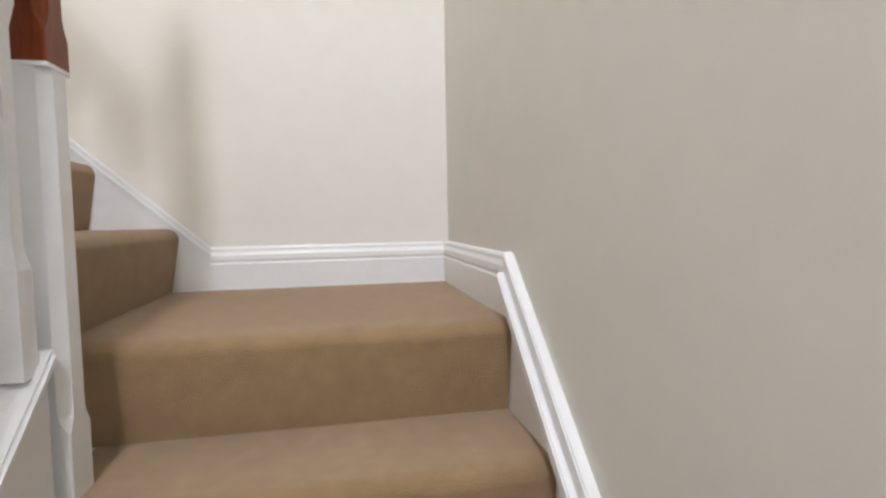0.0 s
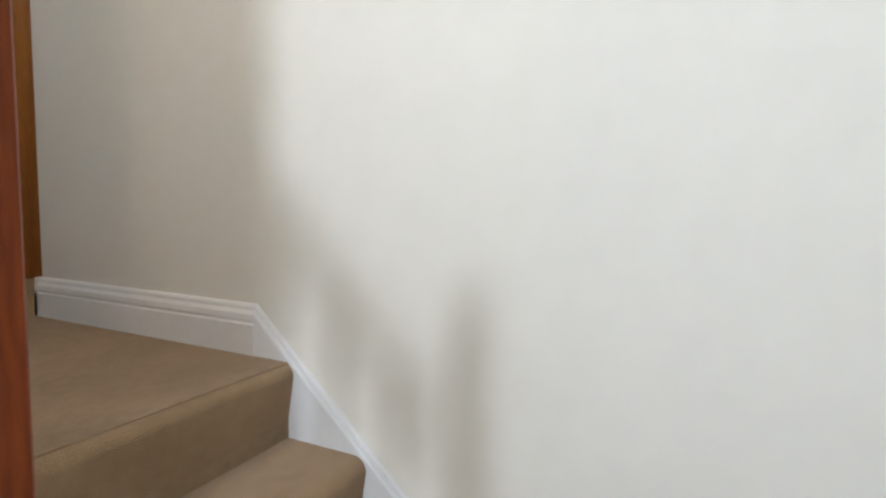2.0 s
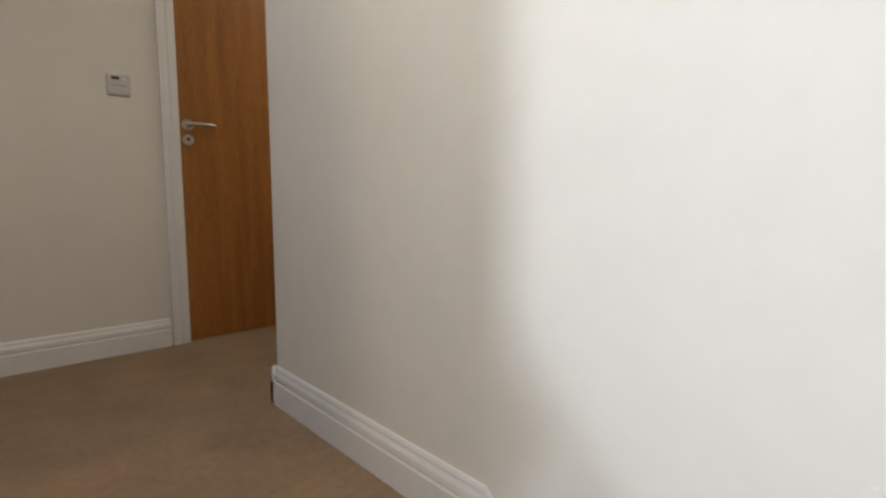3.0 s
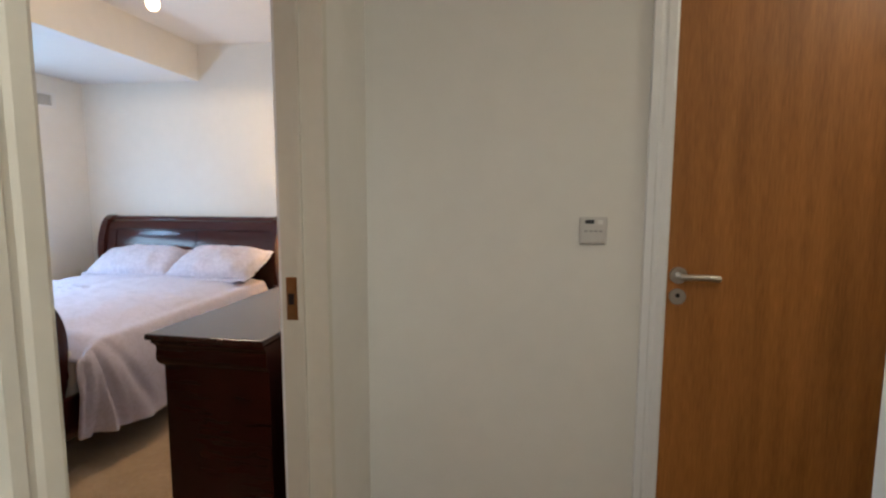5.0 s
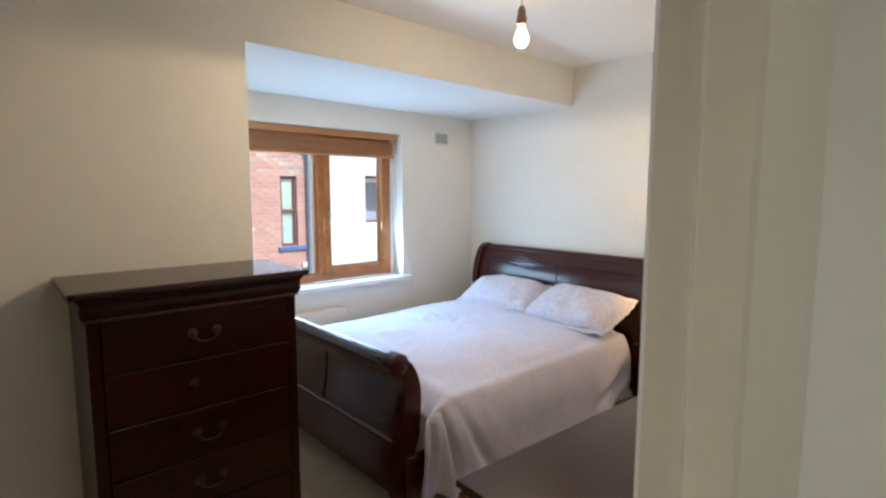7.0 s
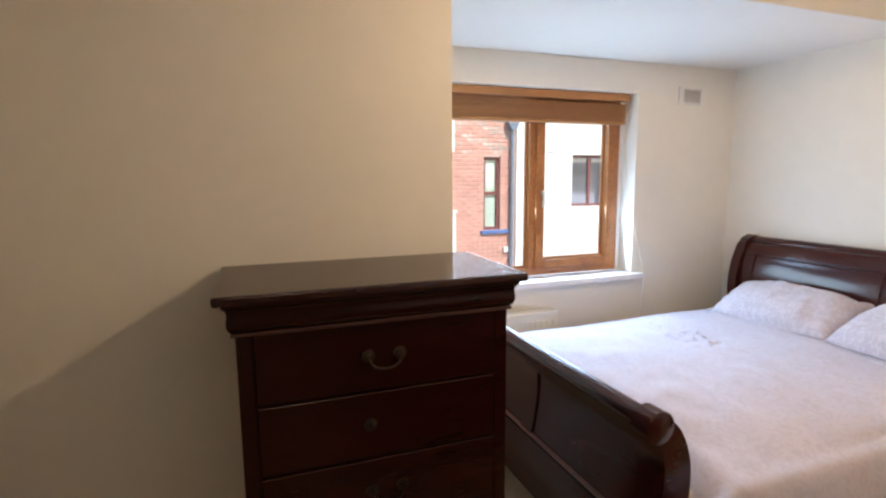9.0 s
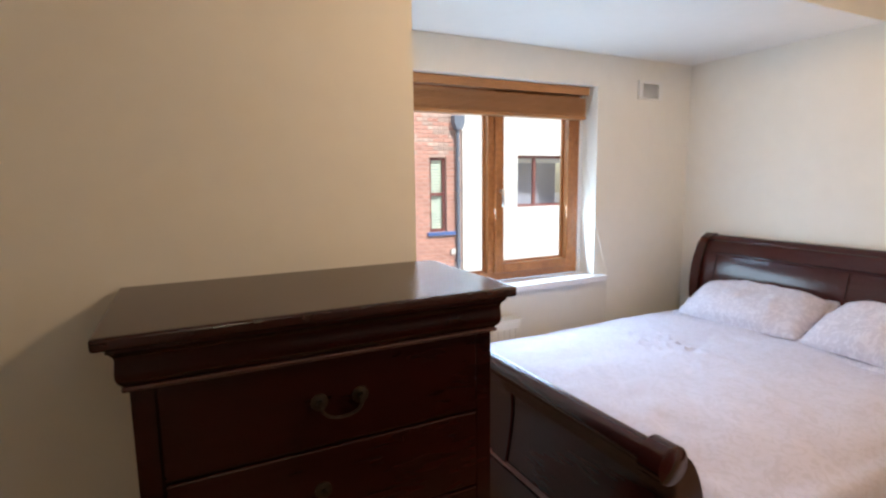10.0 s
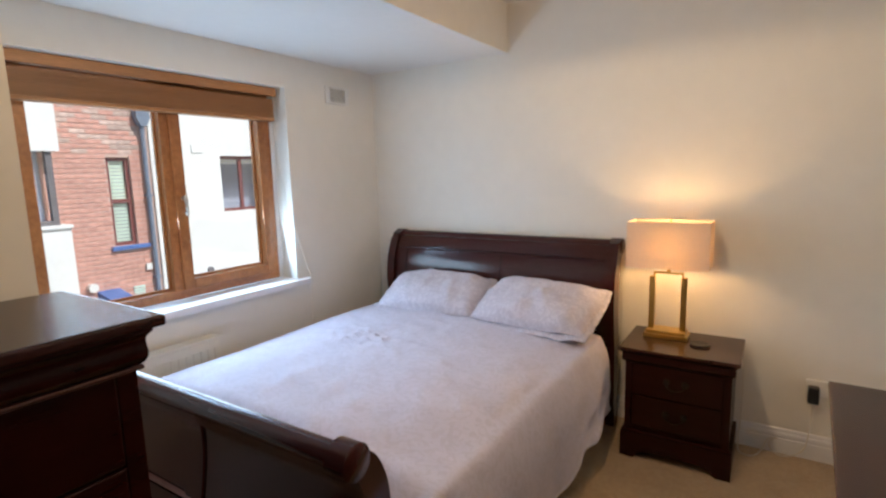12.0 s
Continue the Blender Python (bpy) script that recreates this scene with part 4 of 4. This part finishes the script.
part("core", box(bmesh.new(), BX0 + 0.09, BX1 - 0.11, 1.285, 3.09, 0.30, 0.555, 0.04, 3), MATTRESS, mattress, smooth=True)

# duvet: one cloth over the mattress, hanging down both sides in soft folds
duvet = thing("duvet", ((BX0 + BX1) / 2, 2.2, 0.6), "rumpled lilac-white damask duvet spread over the bed", "duvet")
bm = bmesh.new()
NU, NV = 128, 150
XL, XR = BX0 + 0.02, BX1 - 0.075
ZT = 0.640
grid = []
for j in range(NV + 1):
    v = j / NV
    row = []
    for i in range(NU + 1):
        s = -0.44 + (i / NU) * (XR - XL + 0.88)
        w = XR - XL
        over = max(0.0, -s, s - w)
        y_foot = 1.288 - 0.062 * min(1.0, over / 0.16)
        y = y_foot + v * (2.93 - y_foot)
        near = max(0.0, 1 - (y - 1.29) / 0.40)
        fold = math.sin(y * 12 + 1.7 * math.sin(y * 5.1)) * 0.7 + math.sin(y * 31 + 2.0) * 0.22 + near * math.sin(y * 30 + s * 9) * 0.2
        if s < 0 or s > w:
            d = -s if s < 0 else s - w
            sg = -1 if s < 0 else 1
            bend = min(1.0, d / (0.22 if s > w else 0.16))
            fold += 1.2 * math.exp(-((y - 2.72) / 0.17) ** 2) * math.sin(d * 38 + (y - 2.72) * 14)
            # folds fan out from the corner by the footboard post
            fan = math.exp(-(y - 1.29) / 0.24)
            turn = math.atan2(y - 1.255, d + 0.06)
            fold += fan * (1.2 * math.sin(turn * 17 - 1.6 + 0.9 * math.sin(y * 9)) + 0.7 * math.sin(turn * 37 + d * 16)) * min(1, d / 0.1)
            x = (XL if s < 0 else XR) + sg * ((0.100 if s > w else 0.070) * math.sin(bend * math.pi / 2) + 0.015 * (d / 0.46) + fold * (0.016 + 0.013 * near) * (d / 0.46) ** 0.9) * (1 - 0.55 * math.exp(-max(0.0, y - 1.23) / 0.09))
            z = ZT - (0.04 if s > w else 0.045) - 0.075 * (1 - math.cos(bend * math.pi / 2)) - max(0, d - 0.07) * (0.96 + 0.008 * fold)
            hem = 0.05 * math.sin(y * 2.6 + 0.4) + 0.03 * near
            z += hem * (d / 0.46) ** 2 * 0.6
        else:
            x = XL + s
            e = min(s, w - s)
            z = ZT + 0.020 * (1 - math.exp(-e / 0.25)) - 0.040 * math.exp(-(w - s) / 0.15) - 0.045 * math.exp(-s / 0.22)
        q = noise.noise((x * 2.2, y * 2.2, 0.3)) * 0.022 + noise.noise((x * 6.5, y * 5.0, 1.3)) * 0.009 + noise.noise((x * 15 + y * 6, y * 13, 2.3)) * 0.005 - abs(noise.noise((x * 4 + y * 7, y * 4 - x * 3, 7.1))) * 0.012
        z += q * (1.0 if 0 <= s <= w else 0.3)
        # the small crumple on the far half and creases by the pillows
        r2 = ((x + 2.74) / 0.26) ** 2 + ((y - 2.23) / 0.13) ** 2
        z += 0.011 * math.exp(-r2) * (0.6 + noise.noise((x * 30, y * 30, 4.0)) * 2.4)
        if y < 1.42:
            z -= 0.10 * ((1.42 - y) / 0.13) ** 2 * max(0.0, 1 - over / 0.12)
        row.append(bm.verts.new((x, y, z)))
    grid.append(row)
for a, b in zip(grid, grid[1:]):
    for i in range(NU):
        bm.faces.new((a[i], a[i + 1], b[i + 1], b[i]))
hems = [[v.co.copy() for v in (r[0] for r in grid)], [v.co.copy() for v in (r[-1] for r in grid)]]
cloth = part("cover", bm, DUVET, duvet, smooth=True)
so = cloth.modifiers.new("thickness", "SOLIDIFY")
so.thickness, so.offset = 0.016, -1
for line in hems:
    bm = bmesh.new()
    tube(bm, [p + Vector((0, 0, 0.004)) for p in line], 0.0035, 8)
    part("hem", bm, DUVET, duvet, "stitched edge of the duvet", smooth=True)


def pillow(x, y, z, turn, tilt, w=0.72, d=0.46, h=0.16, seed=0.0, label=""):
    root = thing("pillow", (x, y, z), label, "pillow", "pillows on the bed")
    bm = bmesh.new()
    nu, nv = 40, 28
    m = Matrix.Translation((x, y, z)) @ Matrix.Rotation(radians(turn), 4, "Z") @ Matrix.Rotation(radians(tilt), 4, "X")
    for side in (1, -1):
        g_ = []
        for j in range(nv + 1):
            row = []
            for i in range(nu + 1):
                a, b = 2 * i / nu - 1, 2 * j / nv - 1
                full = max(0, (1 - abs(a) ** 2.6)) ** 0.55 * max(0, (1 - abs(b) ** 2.6)) ** 0.55
                px = a * w / 2 * math.sqrt(1 - 0.14 * b * b) * (1 - 0.035 * (1 - b * b) * abs(a) ** 3)
                py = b * d / 2 * math.sqrt(1 - 0.20 * a * a) * (1 - 0.05 * (1 - a * a) * abs(b) ** 3)
                wr = noise.noise((px * 7 + seed, py * 7, side)) * 0.020 + noise.noise((px * 16 + seed, py * 12, side)) * 0.011 + abs(noise.noise((px * 11 + seed, py * 24, 3.0 + side))) * 0.012
                pz = side * (0.004 + full * h / 2) + wr * (0.25 + full)
                row.append(bm.verts.new(m @ Vector((px, py, pz))))
            g_.append(row)
        for r, s in zip(g_, g_[1:]):
            for i in range(nu):
                bm.faces.new((r[i], r[i + 1], s[i + 1], s[i]))
    bmesh.ops.remove_doubles(bm, verts=bm.verts[:], dist=0.0005)
    part("case", bm, PILLOW, root, smooth=True)
    # the flat border of the pillowcase, rippled
    bm = bmesh.new()
    loop = []
    n = 120
    for k in range(n):
        a = k / n * 4
        e, u = int(a), (a - int(a)) * 2 - 1
        px, py = ((u, -1), (1, u), (-u, 1), (-1, -u))[e]
        loop.append((px, py))
    rings = []
    for o in (0.94, 1.0, 1.06, 1.115):
        ring = []
        for px, py in loop:
            ripple = noise.noise((px * 4 + seed, py * 4, o)) * 0.020 * (o - 0.93) * 8
            X_ = px * w / 2 * math.sqrt(1 - 0.14 * py * py) * (1 - 0.035 * (1 - py * py) * abs(px) ** 3) + (o - 1) * w * 0.30 * px
            Y_ = py * d / 2 * math.sqrt(1 - 0.20 * px * px) * (1 - 0.05 * (1 - px * px) * abs(py) ** 3) + (o - 1) * d * 0.50 * py
            ring.append(bm.verts.new(m @ Vector((X_, Y_, ripple - (o - 0.94) * 0.06))))
        rings.append(ring)
    for r, s in zip(rings, rings[1:]):
        for k in range(n):
            bm.faces.new((r[k], r[(k + 1) % n], s[(k + 1) % n], s[k]))
    fl = part("flange", bm, PILLOW, root, "rippled flat border", smooth=True)
    sf = fl.modifiers.new("thickness", "SOLIDIFY")
    sf.thickness = 0.005
    return root


pillow(-2.765, 2.900, 0.722, 3, 23, 0.68, 0.40, 0.185, 0.0, "plump lilac-white patterned pillow against the headboard")
pillow(-2.085, 2.880, 0.728, -4, 23, 0.69, 0.42, 0.185, 5.0, "wide lilac-white patterned pillow beside the bedside table")

# ---- outside ----
PAVING = mat("yard_paving", (0.30, 0.29, 0.27), 0.9, 0.12, 1.5, 0.3, 40)
structure("ground", boxes((-120, 80, -100, 100, -3.2, -3.0)), PAVING, "grey paved ground of the yard", "ground")
structure("roof_slab", boxes((WW - 0.35, 2.9, YS - 0.3, NW_B + 0.3, 3.25, 3.4)), mat("roofing", (0.1, 0.1, 0.1), 0.9), "dark roof over the house", "roof")
RENDER = mat("white_render", (0.80, 0.80, 0.78), 0.9, 0.04, 1.2, 0.4, 90)
BRICK = mat("red_brick", (0.56, 0.28, 0.22), 0.9, 0.18, 9.0, 0.4, 60, tint=(0.62, 0.35, 0.29), per_piece=0.11)
BRICK_PALE = mat("bloomed_brick", (0.50, 0.34, 0.29), 0.9, 0.28, 9.0, 0.6, 60, tint=(0.60, 0.46, 0.40), per_piece=0.22)
MORTAR = mat("mortar", (0.60, 0.43, 0.37), 0.95, 0.12, 12, 0.3, 80)
PVC_BROWN = mat("dark_red_frame", (0.20, 0.065, 0.06), 0.45, 0.1, 10)
PVC_GREY = mat("grey_frame", (0.16, 0.15, 0.16), 0.45, 0.1, 10)
BLUE = mat("blue_grey_lead", (0.09, 0.17, 0.42), 0.5, 0.15, 8, 0.2, 40)
PIPE = mat("slate_pipe", (0.18, 0.22, 0.29), 0.5, 0.1, 10)
# bluish tone paints the sky's reflection in the far panes
ROOM_SKY_TINT = mat("sky_tinted_room", (0.30, 0.33, 0.42), 0.9, 0.1, 4)
SLATS_GREEN = mat("pale_green_blind", (0.62, 0.76, 0.68), 0.6, 0.05, 12)
XO = -10.0


def far_window(name, y0, y1, z0, z1, frame_mat, label, mullion=None, transom=None, sill=None, blind=False, header=False):
    """A framed window set 9 cm into a facade at XO, with glass and a board behind tinted for reflected sky."""
    root = thing(name, (XO, (y0 + y1) / 2, z0), label, "window", kind="structure")
    f, x = 0.055, XO - 0.06
    rows = [(x - 0.05, x, y0, y0 + f, z0, z1), (x - 0.05, x, y1 - f, y1, z0, z1), (x - 0.05, x, y0 + f, y1 - f, z0, z0 + f), (x - 0.05, x, y0 + f, y1 - f, z1 - f, z1)]
    if mullion:
        rows.append((x - 0.05, x, mullion - 0.035, mullion + 0.035, z0 + f, z1 - f))
    if transom:
        rows.append((x - 0.05, x, y0 + f, y1 - f, transom - 0.03, transom + 0.03))
    part("frame", boxes(*rows), frame_mat, root)
    part("room", boxes((x - 0.7, x - 0.66, y0 - 0.2, y1 + 0.2, z0 - 0.2, z1 + 0.2)), ROOM_SKY_TINT, root)
    pane = part("pane", boxes((x - 0.034, x - 0.03, y0 + f, y1 - f, z0 + f, z1 - f)), PANE, root)
    pane.visible_shadow = False
    if header:
        for a, b in ((y0 + f, mullion - 0.035), (mullion + 0.035, y1 - f)):
            part("blind_header", boxes((x - 0.12, x - 0.05, a, b, z1 - f - 0.09, z1 - f)), RENDER, root, "rolled white blind")
    if blind:
        n = int((z1 - z0) / 0.062)
        for k in range(n):
            z = z0 + f + (z1 - z0 - 2 * f) * (k + 0.5) / n
            part("slat", prism(bmesh.new(), [(x - 0.075, z - 0.024), (x - 0.072, z - 0.024), (x - 0.056, z + 0.022), (x - 0.059, z + 0.022)], "y", y0 + f, y1 - f), SLATS_GREEN, root)
    if sill:
        part("sill", boxes((x, XO + 0.06, y0 - 0.07, y1 + 0.17, z0 - 0.07, z0), bevel=0.008), BLUE, root, "blue-grey sill")
    return root


# brick house: wall built round its window
W1 = (4.40, 4.76, 0.41, 1.845)
bh = thing("brick_house", (XO, 4.2, -3.0), "red brick house across the yard with a narrow window", "house")
part("wall", boxes((XO - 0.25, XO - 0.012, 2.2, W1[0], -3, 6), (XO - 0.25, XO - 0.012, W1[1], 5.10, -3, 6), (XO - 0.25, XO - 0.012, W1[0], W1[1], -3, W1[2]), (XO - 0.25, XO - 0.012, W1[0], W1[1], W1[3], 6)), MORTAR, bh)
far_window("window_2", *W1, PVC_BROWN, "narrow window with a pale green slatted blind", transom=1.14, sill=True, blind=True)
# white house beside it
W2 = (6.40, 7.78, 0.827, 1.894)
wh = thing("white_house", (XO, 8, -3.0), "white rendered house across the yard", "house")
XW2 = XO + 0.03
part("wall", boxes((XW2 - 0.3, XW2, 5.10, W2[0], -3, 6), (XW2 - 0.3, XW2, W2[1], 16, -3, 6), (XW2 - 0.3, XW2, W2[0], W2[1], -3, W2[2]), (XW2 - 0.3, XW2, W2[0], W2[1], W2[3], 6)), RENDER, wh)
part("roof", boxes((XO - 6, XW2 + 0.2, 2.0, 16, 6, 6.2)), PIPE, wh)
part("return_wall", boxes((XO - 6, XO - 0.3, 15.8, 16, -3, 6)), RENDER, wh)
far_window("window_3", *W2, PVC_BROWN, "dark red framed window in the white house", mullion=6.89, header=True)
part("outlet_cover", boxes((XW2, XW2 + 0.02, 5.83, 6.05, 1.94, 2.08), bevel=0.004), RENDER, wh)
light = thing("outside_light", (XW2, 5.99, -0.26), "small dark bulkhead light on the white wall", "outside light")
bm = bmesh.new()
tube(bm, [(XW2, 5.99, -0.24), (XW2 + 0.05, 5.99, -0.24), (XW2 + 0.07, 5.99, -0.24)], [0.055, 0.055, 0.03], 14)
part("body", bm, PVC_GREY, light, smooth=True)
# white bay of the brick house: upper box, lower wall and a glazed strip between
bay = thing("white_bay", (XO, 3.2, -3.0), "white rendered bay on the brick house", "house bay")
part("upper_wall", boxes((XO, XO + 0.30, 2.0, 3.667, 1.91, 4.5)), RENDER, bay)
part("lower_wall", boxes((XO, XO + 0.30, 2.0, 3.69, -3.0, 0.80)), RENDER, bay)
part("coping", boxes((XO - 0.0, XO + 0.34, 2.0, 3.71, 0.80, 0.85), bevel=0.008), RENDER, bay)
part("corner_post", boxes((XO + 0.16, XO + 0.25, 3.50, 3.58, 0.85, 1.91)), PVC_GREY, bay)
part("glazing_bar", boxes((XO + 0.17, XO + 0.24, 2.0, 3.50, 0.85, 0.92)), PVC_GREY, bay)
# the bay's board carries the same painted sky reflection
part("room", boxes((XO + 0.01, XO + 0.03, 2.0, 3.48, 0.85, 1.91)), ROOM_SKY_TINT, bay)
part("pane", boxes((XO + 0.2, XO + 0.204, 2.0, 3.50, 0.92, 1.91)), PANE, bay).visible_shadow = False
# rainwater pipe, meter box, vents
pipe = thing("rainwater_pipe", (XO + 0.06, 4.985, -3.0), "slate-coloured rainwater pipe with a hopper head", "downpipe")
bm = bmesh.new()
tube(bm, [(XO + 0.06, 4.985, -3.0), (XO + 0.06, 4.985, 2.36)], 0.038, 12)
part("pipe", bm, PIPE, pipe, smooth=True)
bm = bmesh.new()
prism(bm, [(4.935, 2.36), (5.035, 2.36), (5.095, 2.49), (5.095, 2.63), (4.875, 2.63), (4.875, 2.49)], "x", XO + 0.001, XO + 0.14)
part("hopper", bm, PIPE, pipe)
for z in (-0.2, 1.2):
    part("clip", boxes((XO, XO + 0.10, 4.935, 5.035, z, z + 0.03)), PIPE, pipe)
box_ = thing("junction_box", (XO, 4.88, 0.0), "small white junction box on the brick wall", "junction box")
part("cover", box(bmesh.new(), XO, XO + 0.04, 4.83, 4.93, -0.05, 0.06, 0.006), PLASTIC, box_)
av = thing("air_brick", (XO, 4.69, -0.38), "pale louvred air brick", "vent")
for k in range(4):
    part("louvre", boxes((XO, XO + 0.015, 4.60, 4.78, -0.46 + k * 0.045, -0.43 + k * 0.045)), SLATS_GREEN, av)
flue = thing("boiler_flue", (XO, 3.97, -0.19), "white boiler flue on the brick wall", "flue")
bm = bmesh.new()
tube(bm, [(XO, 3.97, -0.19), (XO + 0.10, 3.97, -0.19)], 0.07, 16)
part("terminal", bm, PLASTIC, flue, smooth=True)
porch = thing("porch_roof", (XO, 4.2, -0.3), "blue-grey lead porch roof on the brick wall", "porch roof")
part("sheet", prism(bmesh.new(), [(XO, -0.27), (XO + 0.5, -0.38), (XO + 0.5, -0.42), (XO, -0.42)], "y", 4.05, 4.38), BLUE, porch)

# bricks, one by one, where the window shows them
brick_mesh = bpy.data.meshes.new("brick")
bm = box(bmesh.new(), -0.006, 0.006, -0.1045, 0.1045, -0.031, 0.031, 0.003, 1)
bm.to_mesh(brick_mesh)
bm.free()
brick_mesh.materials.append(BRICK)
pale_mesh = brick_mesh.copy()
pale_mesh.materials[0] = BRICK_PALE
for r in range(42):
    z = -0.50 + r * 0.076
    spans = ((3.50, W1[0]), (W1[1], 4.955)) if W1[2] - 0.10 < z < W1[3] + 0.03 else ((3.50, 4.955),)
    for a, e in spans:
        y = a - (0.11 if r % 2 else 0.0)
        while y < e - 0.03:
            y0, y1 = max(y, a), min(y + 0.2095, e)
            y += 0.2195
            if y1 - y0 < 0.03:
                continue
            pale = z > 1.9 and random.random() < 0.45
            ob = new("brick", pale_mesh if pale else brick_mesh)
            ob.parent = bh
            ob.matrix_parent_inverse = Matrix.Translation(-bh.location)
            ob.location = (XO - 0.008 + random.uniform(-0.002, 0.003), (y0 + y1) / 2, z)
            ob.scale = (1, (y1 - y0) / 0.209, 1)
